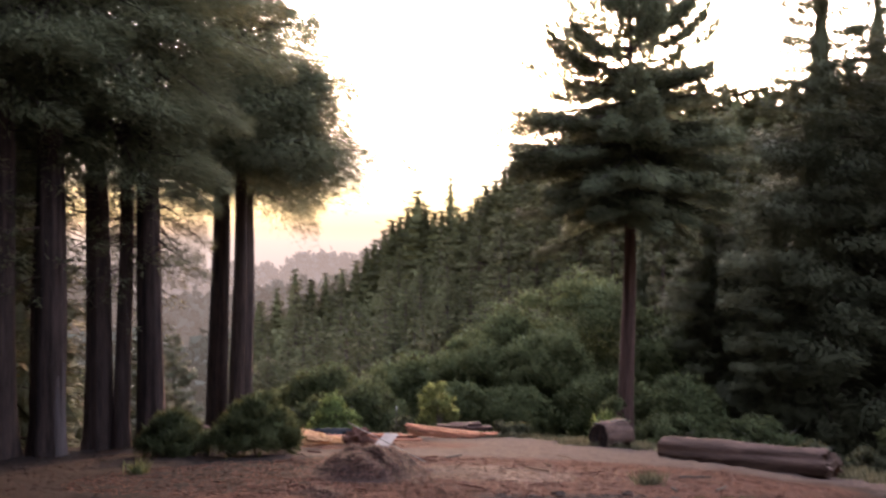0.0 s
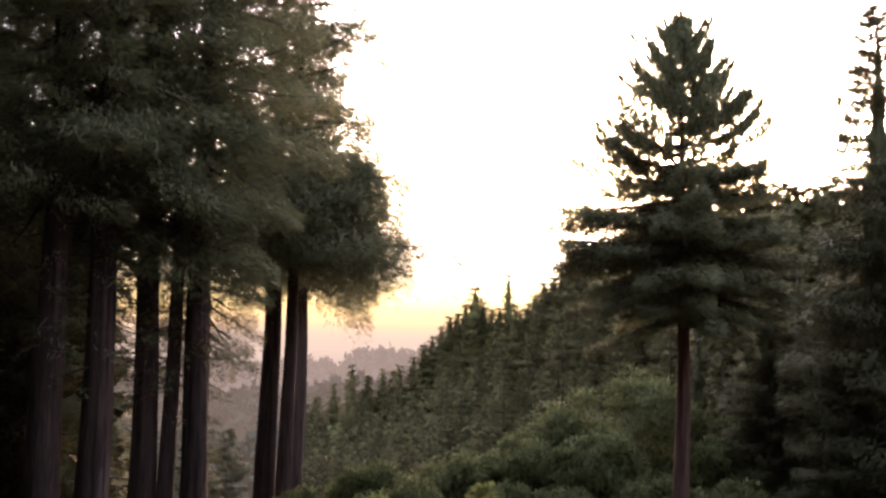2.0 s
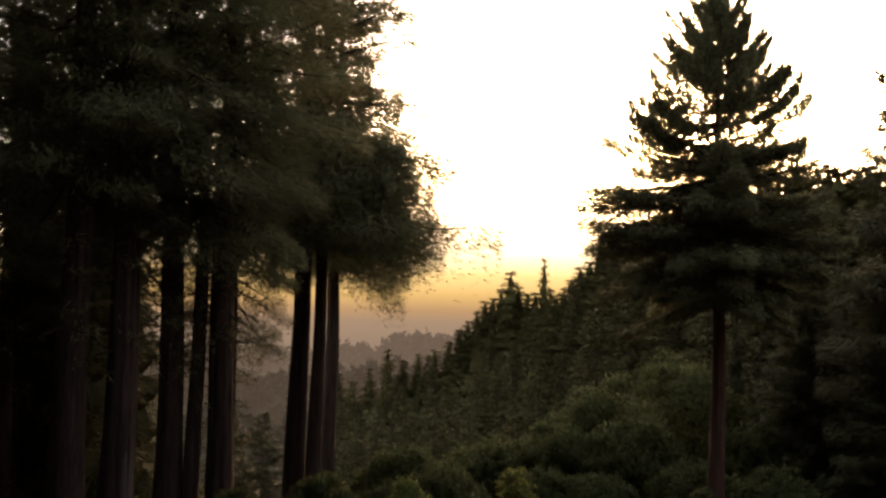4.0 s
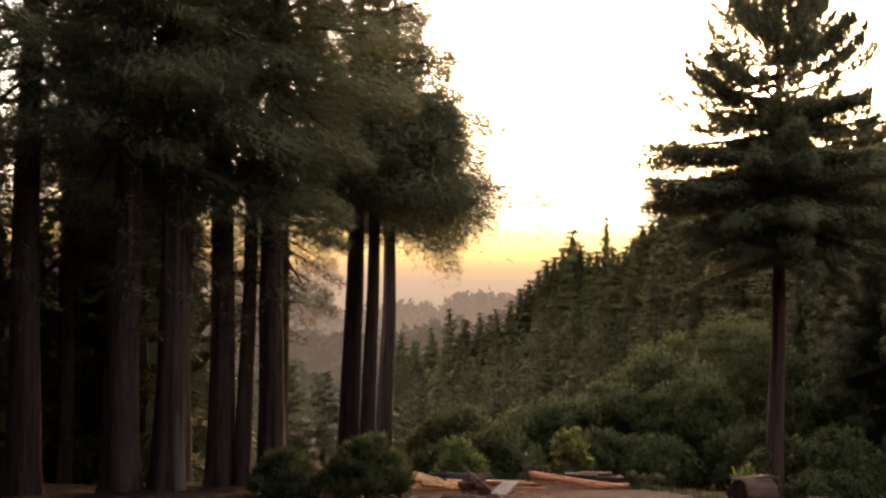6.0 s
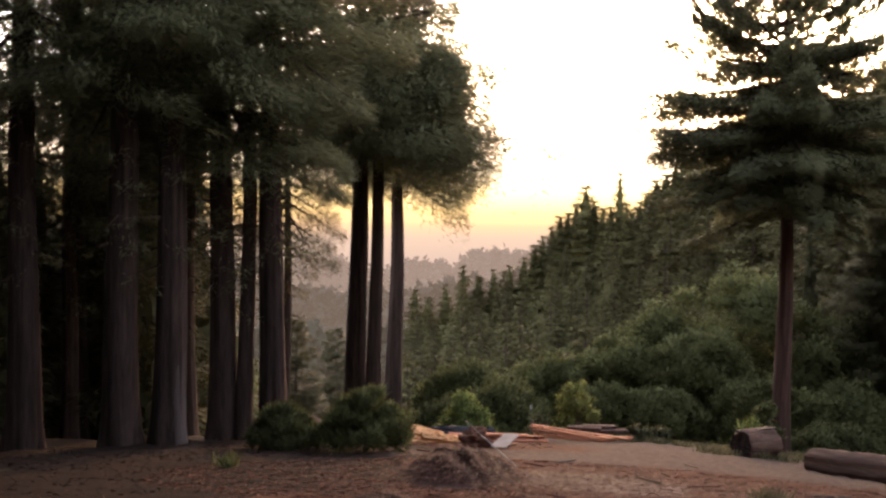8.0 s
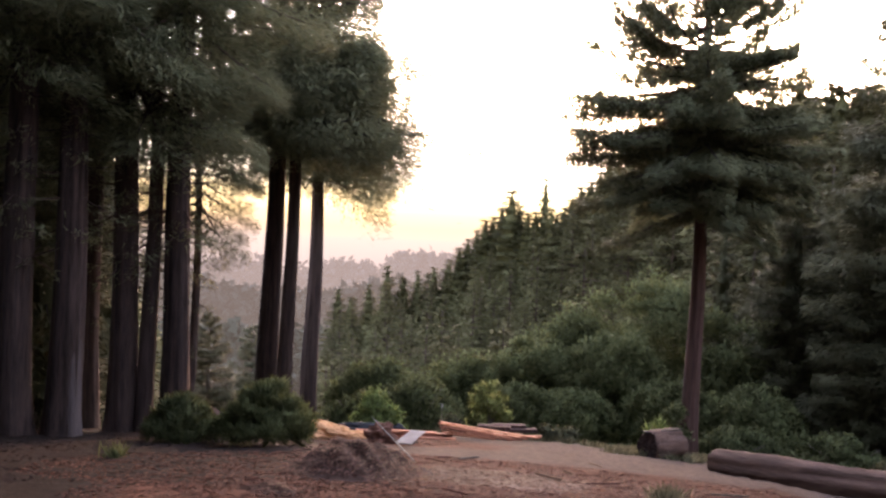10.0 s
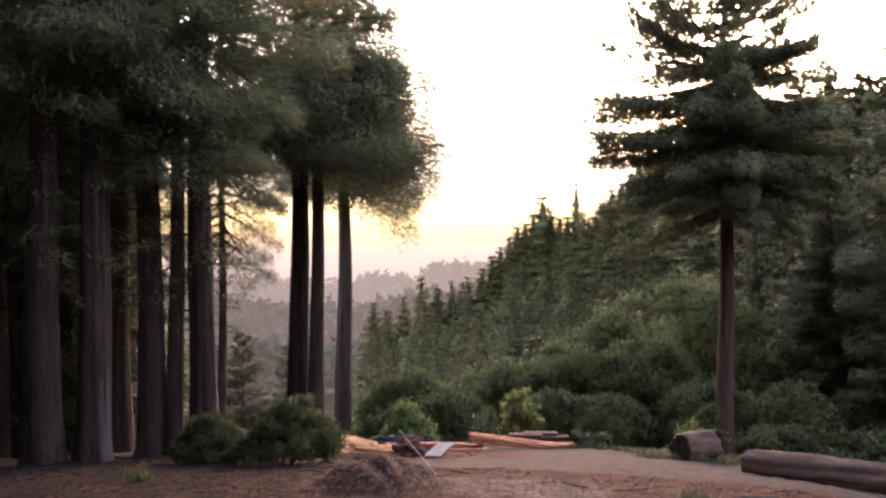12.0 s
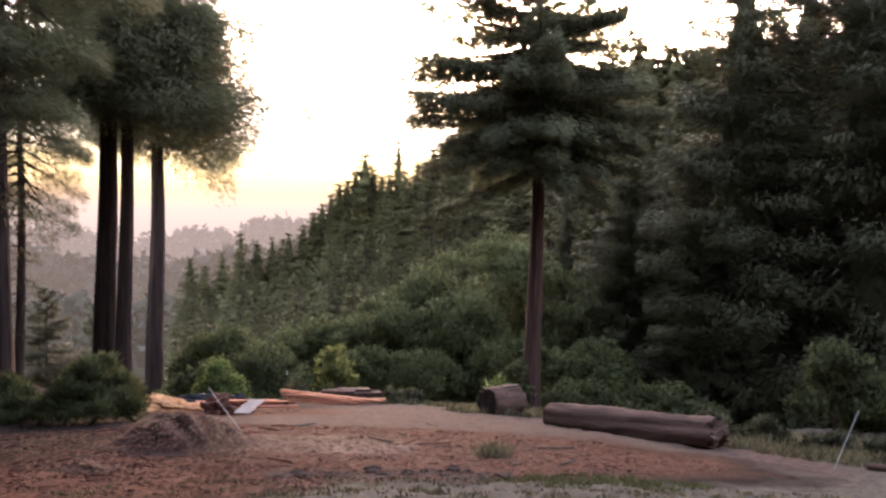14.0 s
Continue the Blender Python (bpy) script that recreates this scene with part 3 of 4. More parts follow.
for k, (x, y, r, wide, low, high, seed) in enumerate(LIP):
    root = thing("redwood_tree", "slim bare-trunked redwood with a wide layered crown at the valley edge", "tree", stand(x, y), "valley edge redwoods")
    piece("trunk", trunk_mesh(140 + k, high, r, (0.005, 0), flare=0.15), root)
    for n, (z0, z1, limbs, count, droop, rise, power) in enumerate(((low + 0.6, high, 105, 1150, 0.1, 0.35, 0.85), (low - 0.3, low + 3.0, 52, 1500, 0.12, 0.08, 0.2))):
        c, l = conifer_crown(seed + 10 * n, z0, z1, wide * (0.92 if n == 0 else 1.08), limbs, count, 0.27, NEEDLE, droop, rise, 0.2, power=power, lop=(0.0, 0.06 + 0.14 * n), slim=0.14, order=0.6, wild=0.14, spread=(0.62, 1.08 - 0.1 * n), unseen=low + 8, sags=((0.1, 0.3), (0.02, 0.12))[n])
        piece("crown", c, root), tagged(piece("branching", l, root), kind="stuff")



def swept_boughs(seed, tiers, material):
    """Boughs of an open-grown redwood, a limb with its needles each: they leave the trunk level or drooping and turn up at the tip.
    tiers: height, boughs, reach, slope at the trunk, lift at the tip, share of the limb left bare, needles, flatness."""
    rng = np.random.default_rng(seed)
    made, turn = [], 0.0
    for z0, many, reach0, slope0, lift0, bare, count, flat in tiers:
        turn += 0.9
        for k in range(many):
            az = turn + 2 * math.pi * (k + rng.uniform(-0.25, 0.25)) / many
            out, across, up = np.array([math.cos(az), math.sin(az), 0]), np.array([-math.sin(az), math.cos(az), 0]), np.array([0, 0, 1.0])
            reach = reach0 * rng.uniform(0.78, 1.06) * (1 - 0.08 * math.cos(az))
            z, slope, lift = z0 + rng.normal() * 0.2, slope0 + rng.normal() * 0.12, lift0 * rng.uniform(0.6, 1.3)

            def line(t):
                t = np.asarray(t)[..., None]
                return up * z + out * reach * t + up * reach * (slope * t + lift * t ** 3)

            n = int(count * rng.uniform(0.8, 1.2))
            t = bare + (1.02 - bare) * rng.uniform(0, 1, n) ** 0.85
            broad = flat * reach * np.sin(np.clip((t - bare) / (1 - bare) * 0.86 + 0.12, 0, 1) * 3.0) + 0.04
            # needles hang on side twigs, so that they gather in small tufts
            twig = np.round(t * 22) / 22 + rng.normal(size=n) * 0.012
            off = rng.uniform(-1, 1, n) * broad
            drop = -np.abs(off) * 0.2 + rng.normal(size=n) * (0.04 + 0.02 * reach) - np.abs(rng.normal(size=n)) * (0.03 + 0.02 * reach)
            at = line(twig - np.abs(off) / reach * 0.35) + across * off[:, None] + up * drop[:, None]
            ahead = out * 0.8 + up * (slope + 3 * lift * t * t)[:, None]
            d = ahead + across * (np.sign(off) * rng.uniform(0.2, 1.0, n))[:, None] + rng.normal(size=(n, 3)) * 0.3
            s = out * 0.5 + across * (off * 0.5)[:, None] + up * np.clip(0.8 + 3 * drop, -0.4, 1.2)[:, None]
            size = 0.16 * rng.uniform(0.6, 1.4, n)
            spray = leaves("needle_spray", at, d, up + rng.normal(size=(n, 3)) * 0.5, size, size * 0.32, material, True, s)
            made.append((mesh_of("limb", *tube(line(np.linspace(0, 0.97, 7)), np.linspace(0.02 * reach + 0.012, 0.006, 7), 4, False), BARK), spray))
    return made


# the lone redwood beside the logs: a pointed top, open upswept boughs below it, and a dense skirt
lone = thing("redwood_tree", "lone red-barked redwood with upswept boughs standing behind the logs", "tree", stand(8.2, 33.4))
LONE_FOOT = float(ground_z(8.2, 33.4)) - 0.1
LONE_TOP = 16.3 - LONE_FOOT
piece("trunk", trunk_mesh(150, LONE_TOP + 0.1, 0.29, (0.0, 0), BARK_RED, flare=0.45), lone)
TIERS = [(LONE_TOP - 0.12 - 0.3 * k, 6 if k < 9 else 5, 0.2 + 0.21 * k, 1.0 - 0.07 * k, 0.36, min(0.42, 0.034 * k), 160 + 42 * k if k < 6 else 40 + 68 * k, 0.15) for k in range(16)]
TIERS += [(LONE_TOP - 5.0 - 0.37 * k, 7, 3.4 + 0.13 * k, -0.03 - 0.03 * k, 0.15 - 0.015 * k, 0.04, 1700, 0.16) for k in range(6)]
TIERS += [(LONE_TOP - 7.1 - 0.36 * k, 9, 4.2 - 0.22 * k, -0.13 - 0.045 * k, 0.03, 0.04, 1700, 0.18) for k in range(6)]
for wood, spray in swept_boughs(41, TIERS, NEEDLE):
    tagged(piece("needle_spray", spray, piece("limb", wood, lone)), kind="stuff")

# ---------- dark firs on the right rim ----------
FIR_BIG = [conifer_crown(50 + k, 1.2, 21, 4.3, 165, 1150, 0.25, NEEDLE_FAR, 0.35, 0.4, 0.2, power=0.7, order=0.6, wild=0.15, fewest=130, slim=0.24, unseen=21) for k in range(2)]
FIR_MID = conifer_crown(56, 0.8, 20, 3.7, 110, 230, 0.38, NEEDLE_FAR, 0.35, 0.4, 0.2, power=0.75, order=0.6, wild=0.15, fewest=40, slim=0.24, bars=3)
FIR_CORES = [inner_foliage(57, 1.4, 20.5, 4.3, NEEDLE_FAR, 1.15, 0.34, 26, 15), inner_foliage(58, 1.2, 19.5, 3.7, NEEDLE_FAR, 1.1, 0.4, 26, 15)]
FIR_TRUNK = trunk_mesh(160, 20, 0.3, material=BARK_GREY)
first = None
for x, y, k, size, turn in ((16.5, 38.0, 0, 1.02, 0.2), (21.0, 36.5, 1, 1.28, 1.4), (24.5, 34.0, 0, 1.15, 2.9), (28.0, 30.0, 2, 1.0, 4.1), (13.6, 42.0, 1, 0.66, 2.2), (14.8, 37.5, 0, 0.5, 0.7), (14.9, 46.5, 0, 0.74, 1.1), (12.2, 48.0, 2, 0.7, 4.4), (17.8, 45.0, 1, 0.78, 2.7), (19.0, 44.0, 2, 0.9, 5.0), (25.5, 42.0, 2, 1.05, 3.3), (31.0, 37.0, 2, 1.0, 0.4)):
    tree("fir_tree", "tall dark fir with dense foliage down to the ground", "tree", stand(x, y, turn, size), FIR_TRUNK, *(FIR_BIG + [FIR_MID])[k], "rim firs", FIR_CORES[k == 2])

for x, y, size, turn in ((17.5, 50.0, 0.85, 0.4), (20.0, 50.5, 0.85, 3.3), (22.5, 41.5, 1.2, 1.7), (27.5, 43.0, 1.35, 2.2), (23.0, 47.0, 1.3, 0.9), (30.5, 42.0, 1.4, 5.2), (26.0, 38.0, 1.2, 4.0), (18.6, 40.5, 0.85, 2.5), (33.0, 34.0, 1.2, 1.1)):
    tree("fir_tree", "dark fir standing behind the rim trees", "tree", stand(x, y, turn, size), FIR_TRUNK, *FIR_MID, "rim firs", FIR_CORES[1])

# ---------- broadleaf trees below the clearing ----------
BAYS = [(9.5, 45.5, 4.6, 6.4), (6.1, 45.6, 3.4, 6.2), (7.0, 41.6, 2.2, 4.6), (4.0, 43.0, 1.8, 4.8), (1.1, 42.8, 1.0, 4.6), (-2.1, 41.0, 0.8, 4.2), (-0.3, 39.6, 0.3, 2.6), (12.7, 43.0, 2.8, 5.5),
        (5.3, 38.9, 0.2, 3.6), (3.2, 39.6, 0.3, 3.0), (11.2, 37.6, 0.8, 3.8), (8.6, 38.2, 0.9, 3.6)]
for k, (x, y, top, wide) in enumerate(BAYS):
    tall = top - float(ground_z(x, y))
    crown = lump_crown(200 + k, dome_lumps(300 + k, wide, tall, tall * 0.08, 26, wide * 0.15), 17000, 0.15, LEAF_OAK, 0.2, 0.42, 0.6)
    tree("bay_tree", "rounded dense green broadleaf tree below the clearing edge", "tree", stand(x, y, 0, 1), trunk_mesh(220 + k, tall * 0.7, 0.16, (0.03, 0.02), BARK_GREY, 16), crown, None, "broadleaf trees")

# ---------- wooded hillside ----------
HILL = []
for k in range(4):
    tall = 13.5 + k
    c, l = conifer_crown(60 + k, 0.8, tall, 3.6 + 0.3 * k, 92, 150, 0.46, NEEDLE_HILL, 0.3, 0.4, 0.2, power=0.9, slim=0.36, order=0.4, wild=0.12, hanging=0.06, fewest=20, bars=2, whorls=17)
    HILL.append(("fir_tree", "dark hillside conifer, its copies by the bank unseen and added for shade", tree("fir_tree", "dark hillside conifer, its copies by the bank unseen and added for shade", "tree", stand(-40 - 6 * k, 75), trunk_mesh(170 + k, tall, 0.2, material=BARK, sides=6, rings=5), c, l, "hillside trees")))
CREST_CORES = [inner_foliage(65 + k, 1.2, (13.5 + k) * 0.985, 3.2 + 0.3 * k, NEEDLE_HILL, share=0.46, rings=22, sides=13) for k in range(4)]
for k in range(3):
    c = lump_crown(80 + k, dome_lumps(90 + k, 7.0, 10.0, 1.5, 22, 1.25), 4200, 0.42, LEAF_OAK, order=0.6)
    HILL.append(("bay_tree", "", tree("bay_tree", "rounded broadleaf tree on the wooded hillside", "tree", stand(-38 - 7 * k, 66), trunk_mesh(180 + k, 7, 0.2, material=BARK, sides=6, rings=4), c, None, "hillside trees")))
rng = np.random.default_rng(7)
placed = []
for tries in range(9000):
    az = rng.uniform(-9.0, 32)
    far = float(np.interp(az, BEAR, FAR))
    r = 50 + (far - 42) * rng.uniform(0, 1) ** 0.8
    x, y = OX + r * math.sin(radians(az)), OY + r * math.cos(radians(az))
    gap = 3.2 + r * 0.02
    if any((x - a) ** 2 + (y - b) ** 2 < gap * gap for a, b in placed):
        continue
    placed.append((x, y))
    k = rng.integers(0, 4) if (r > 75 or rng.uniform() < 0.6) else rng.integers(4, 7)
    room = OZ + r * math.tan(radians(float(np.interp(az, BEAR, LINE)))) - float(ground_z(x, y))
    size = min(rng.uniform(0.8, 1.12) * (0.95 if k < 4 else 1.0), max(room / (14.0 + k if k < 4 else 10.0), 0.4))
    copy_thing(HILL[k][2], stand(x, y, rng.uniform(0, 6.28), size))
    if len(placed) >= 210:
        break


def hill_canopy():
    """The closed canopy between the single trees of the hillside."""
    rng = np.random.default_rng(8)
    n = 120000
    az = rng.uniform(-44, 34, n)
    far = np.interp(az, BEAR, FAR)
    r = 56 + (far - 54) * rng.uniform(0, 1, n) ** 0.8
    x, y = OX + r * np.sin(np.radians(az)), OY + r * np.cos(np.radians(az))
    crowns = 2.2 * np.sin(x * 0.9 + 2 * np.sin(y * 0.31)) * np.sin(y * 0.83 + 2 * np.sin(x * 0.27))
    z = ground_z(x, y) + smooth(52, 66, r) * (5.0 + crowns) * rng.uniform(0.45, 1.0, n) ** 0.5
    swell = np.stack([-1.6 * np.cos(x * 0.9 + 2 * np.sin(y * 0.31)), -1.6 * np.cos(y * 0.83 + 2 * np.sin(x * 0.27)) - 0.5, np.full(n, 1.3)], 1)
    d = rng.normal(size=(n, 3)) + np.array([0, -0.3, -0.2])
    size = 0.3 + r * 0.004
    me = leaves("hillside_canopy", np.stack([x, y, z], 1), d, np.array([0, -0.5, 1.0]) + rng.normal(size=(n, 3)) * 0.22, size * rng.uniform(0.7, 1.3, n), size * 0.5, NEEDLE_HILL, True, swell)
    tagged(new("hillside_canopy", me), "closed dark green canopy covering the wooded hillside", "woods", kind="stuff")


hill_canopy()
# trees along the crest: bearing, height of the top over the bank, slimness
CREST = [(-8.6, -3.5, 1.2), (-7.9, -3.9, 1.4), (-6.9, -3.2, 1.2), (-5.9, -2.1, 1.1), (-5.0, -2.7, 1.4), (-4.2, -2.3, 1.1), (-3.3, -2.1, 1.4), (-2.5, -1.6, 1.4), (-1.9, -0.9, 1.4),
         (-1.45, -0.4, 1.4), (-0.95, 0.1, 1.4), (-0.5, 0.75, 1.3), (-0.05, 0.9, 1.4), (0.4, 1.5, 1.3), (0.92, 2.4, 1.45), (1.4, 1.6, 1.3), (1.85, 1.2, 1.3), (2.3, 1.3, 1.4),
         (2.78, 3.2, 0.66), (3.15, 1.5, 1.1), (3.5, 1.2, 1.4), (3.9, 1.6, 1.4)]
CREST += [(4.3 + 0.5 * j, float(np.interp(4.3 + 0.5 * j, BEAR, LINE)) + (0.16 + 0.3 * min(1, max(0, j - 12) / 10)) * math.sin(j * 1.9) + 0.12, 1.6) for j in range(56)]
CREST.append((16.25, 9.0, 0.8))
for j, (az, rise, slim) in enumerate(CREST):
    r = float(np.interp(az, BEAR, FAR)) - 3 - 4 * ((j * 0.618) % 1)
    x, y = OX + r * math.sin(radians(az)), OY + r * math.cos(radians(az))
    low = float(ground_z(x, y))
    k = (j * 3) % 4
    s = (OZ + r * math.tan(radians(rise)) - low) / (13.5 + k)
    piece("inner_foliage", CREST_CORES[k], copy_thing(HILL[k][2], Matrix.LocRotScale((x, y, low - 0.1), Euler((0, 0, j)), (s * slim, s * slim, s))))

# unseen firs added behind the bank, large and dense, to block sky light
for k in range(24):
    a = radians(95 + 170 * k / 23 + 3 * math.sin(k * 5.1))
    r = 13 + 9 * ((k * 0.618) % 1)
    x, y = -1 + r * math.sin(a) * 1.1, 3 + r * math.cos(a)
    fir = copy_thing(HILL[k % 4][2], stand(x, y, k * 1.3, (1.0 if k < 9 else 2.2) + 0.25 * ((k * 0.37) % 1)))
    piece("inner_foliage", CREST_CORES[k % 4], fir)
# forest behind the grove, and nearer firs added out of view for shade
for k, (x, y) in enumerate(((-13, 9), (-15, 13), (-19, 18), (-12, 4), (-17, 7), (-22, 12), (16, 8), (19, 13), (22, 18), (17, 3), (-14, 42), (-17, 45), (-20, 42), (-23, 38), (-25, 45), (-16.5, 39), (-19, 48), (-18.5, 26), (-20.5, 31), (-14, 37.5), (-22, 23), (-16.8, 32.5), (-18.8, 33.5), (-20.5, 35.0), (-17.5, 36.5))):
    if y > 20:
        low = (x, y) in ((-16.8, 32.5), (-17.5, 36.5), (-20, 42), (-25, 46))
        tree("fir_tree", "dark fir closing the grove behind the redwoods", "tree", stand(x, y, k * 2.1, 0.6 if low else 1.05), FIR_TRUNK, *FIR_MID, "firs behind the grove", FIR_CORES[1])
    else:
        piece("inner_foliage", CREST_CORES[k % 4], copy_thing(HILL[k % 4][2], stand(x, y, k * 2.1, 2.1 if x < 0 else 1.5)))

# two single conifers that stand clear in the valley
for x, y, top, k in ((-12.05, 52.0, 0.9, 1), (-18.4, 88.0, -3.4, 3)):
    low = float(ground_z(x, y))
    s = (top - low + 0.1) / 20.5
    tree("fir_tree", "single dark conifer standing clear in the hazy valley", "tree", Matrix.LocRotScale((x, y, low - 0.1), Euler((0, 0, k)), (s * 1.2, s * 1.2, s)), FIR_TRUNK, *FIR_BIG[0])


# ---------- shrubs ----------
def shrub(name, label, x, y, wide, tall, material, seed, count=5000, leaf=0.13, many=16, knob=0.26, up=0.0, slim=0.5, order=1.0):
    lumps = mound_lumps(seed, wide, tall, many, min(wide, tall) * knob)
    lumps = [(a, b, c + up * (1 - c / tall), r) for a, b, c, r in lumps]
    root = thing(name, label, "shrub", stand(x, y, 0, 1, 0.03))
    piece("foliage", lump_crown(seed + 1, lumps, count, leaf, material, 0.9, slim, order), root)
    r = np.random.default_rng(seed)
    stems = []
    for k in range(7):
        a = r.uniform(0, 6.28)
        tip = np.array([math.cos(a) * wide * 0.3, math.sin(a) * wide * 0.3, tall * 0.7])
        stems.append(tube([tip * q * np.array([q, q, 1]) for q in np.linspace(0, 1, 5)], np.linspace(0.025, 0.008, 5), 5))
    piece("stems", mesh_of("stems", *joined(stems), BARK_GREY), root)
    return root


shrub("shrub", "dense dark green broom shrub beside the plank pile", -2.5, 22.5, 2.05, 1.45, LEAF_OAK, 400, 20000, 0.13, 60, 0.16, slim=0.16, order=0.7)
shrub("shrub", "low dark green shrub at the foot of the redwoods", -4.3, 22.9, 1.7, 0.98, LEAF_BUSH, 410, 12000, 0.13, 34, 0.2, slim=0.16, order=0.8)
shrub("shrub", "bright green rounded bush behind the planks", -1.37, 33.3, 1.75, 1.75, LEAF_FRESH, 420, 8000, 0.09, 18)
shrub("shrub", "yellow-green leafy sapling bush behind the planks", 2.05, 35.3, 1.5, 2.5, LEAF_YELLOW, 430, 1900, 0.1, 34, 0.13, 0.5)
shrub("shrub", "dark rounded thicket below the clearing edge", -0.6, 37.5, 3.4, 3.0, LEAF_BUSH, 440, 11000, 0.12, 22)
shrub("shrub", "dark rounded thicket below the clearing edge", -2.4, 37.0, 2.6, 2.2, LEAF_BUSH, 445, 9000, 0.12, 20)
shrub("shrub", "low grey-green weeds beside the yellow bush", 0.9, 33.8, 1.1, 1.1, LEAF_PALE, 450, 1500, 0.1, 8)
shrub("shrub", "open dark green shrub at the clearing rim", 14.9, 27.0, 2.8, 2.6, LEAF_BUSH, 460, 4200, 0.13, 26, 0.17, 0.3)
shrub("shrub", "dark leafy shrub at the forest rim", 17.2, 28.5, 3.0, 2.2, LEAF_BUSH, 470, 9000, 0.11, 20)
shrub("shrub", "yellow-green shoots behind the short log", 6.3, 27.7, 0.7, 1.1, LEAF_FRESH, 480, 520, 0.14, 9, 0.2, slim=0.14, order=0.6)
shrub("shrub", "green suckers at the lone redwood's foot", 7.5, 32.4, 1.0, 1.9, LEAF_BUSH, 490, 1200, 0.12, 9)
shrub("shrub", "dark understory shrub at the forest edge", 9.8, 33.5, 3.0, 1.5, LEAF_BUSH, 500, 11000, 0.11, 22)
shrub("shrub", "dark understory shrub at the forest edge", 12.6, 32.6, 3.4, 1.6, LEAF_BUSH, 510, 11000, 0.11, 22)


# ---------- logs ----------
def log(name, label, a, b, ra, rb, seed, lumpy=0.06, hollow=False, ends=None, ragged=0.0):
    """A felled log from a to b (centres of its ends), with furrowed bark and cut ends."""
    rng = np.random.default_rng(seed)
    a, b = Vector(a), Vector(b)
    long = (b - a).length
    rot = (b - a).to_track_quat("X", "Z").to_matrix().to_4x4()
    root = thing(name, label, "log", Matrix.Translation(a) @ rot)
    sides, n = 40, 26
    ang = np.linspace(0, 2 * math.pi, sides, endpoint=False)
    ph = rng.uniform(0, 6.28, 6)
    v = []
    for k, q in enumerate(np.linspace(0, 1, n)):
        r = (ra + (rb - ra) * q) * (1 + lumpy * np.sin(3 * ang + ph[0] + q * 2) + 0.5 * lumpy * np.sin(8 * ang + ph[1] + 3 * q) + 0.3 * lumpy * np.sin(17 * ang + ph[2] + 2 * np.sin(5 * q)) + 0.3 * lumpy * rng.normal(size=sides) + 0.5 * lumpy * math.sin(7 * q + ph[3]))
        if k in (0, n - 1):
            r = r * 0.93
        v.append(np.stack([np.full(sides, q * long), r * np.cos(ang), r * np.sin(ang)], 1))
    v[-1][:, 0] += rng.normal(size=sides) * ragged + 2 * ragged * np.sin(2 * ang + 1)
    f = [[k * sides + (i + 1) % sides, k * sides + i, (k + 1) * sides + i, (k + 1) * sides + (i + 1) % sides] for k in range(n - 1) for i in range(sides)]
    piece("bark", mesh_of("bark", np.concatenate(v), f, LOG_BARK, True), root)
    for q, ring, r in ((0.0, v[0], ra), (long, v[-1], rb)):
        dish = 0.0 if not hollow else 0.25
        inner = ring.copy()
        inner[:, 1:] *= 0.55
        inner[:, 0] += dish * (1 if q == 0 else -1) + rng.normal(size=sides) * 0.012
        allv = np.concatenate([ring, inner])
        faces = [[i, (i + 1) % sides, sides + (i + 1) % sides, sides + i] for i in range(sides)] + [[sides + i for i in range(sides)]]
        piece("cut_end", mesh_of("cut_end", allv, faces, ends or LOG_END), root)
    return root


log("log", "long weathered brown redwood log lying on the clay", (6.95, 23.95, 1.1), (9.15, 19.85, 1.66), 0.32, 0.29, 600, 0.09, ragged=0.05)
log("log_round", "short thick weathered log section lying on its side", (5.85, 26.45, 0.9), (6.66, 27.1, 0.86), 0.34, 0.36, 610, 0.07, False, BARK)


# ---------- sawn timber, slash pile and litter on the clearing ----------
def gz(x, y):
    return float(ground_z(x, y))


def board_mesh(long, wide, thick, seed, bow=0.0):
    """A rough-sawn board along x with eased edges, slightly bowed and uneven."""
    rng = np.random.default_rng(seed)
    bm = bmesh.new()
    bmesh.ops.create_cube(bm, size=1.0)
    for e in [e for e in bm.edges if abs(e.verts[0].co.x - e.verts[1].co.x) > 0.5]:
        e.select = True
    bmesh.ops.subdivide_edges(bm, edges=[e for e in bm.edges if e.select], cuts=4, use_grid_fill=True)
    for v in bm.verts:
        q = v.co.x
        v.co = Vector((q * long, v.co.y * wide * (1 + 0.04 * rng.normal()), v.co.z * thick * (1 + 0.08 * rng.normal()) + bow * (0.25 - q * q)))
    bmesh.ops.bevel(bm, geom=[e for e in bm.edges if abs(e.calc_face_angle(0)) > 0.8], offset=min(thick, wide) * 0.12, segments=1, affect="EDGES")
    me = bpy.data.meshes.new("board")
    bm.to_mesh(me)
    bm.free()
    return me


def board(name, label, a, b, wide, thick, material, seed, roll=0.0, group="loose boards", bow=0.0):
    a, b = Vector(a), Vector(b)
    me = board_mesh((b - a).length, wide, thick, seed, bow)
    me.materials.append(material)
    ob = new(name, me)
    ob.matrix_basis = Matrix.Translation((a + b) / 2) @ (b - a).to_track_quat("X", "Z").to_matrix().to_4x4() @ pose(0, 0, 0, roll, 0, 0)
    return tagged(ob, label, "board", group)


RNG = random.Random(5)
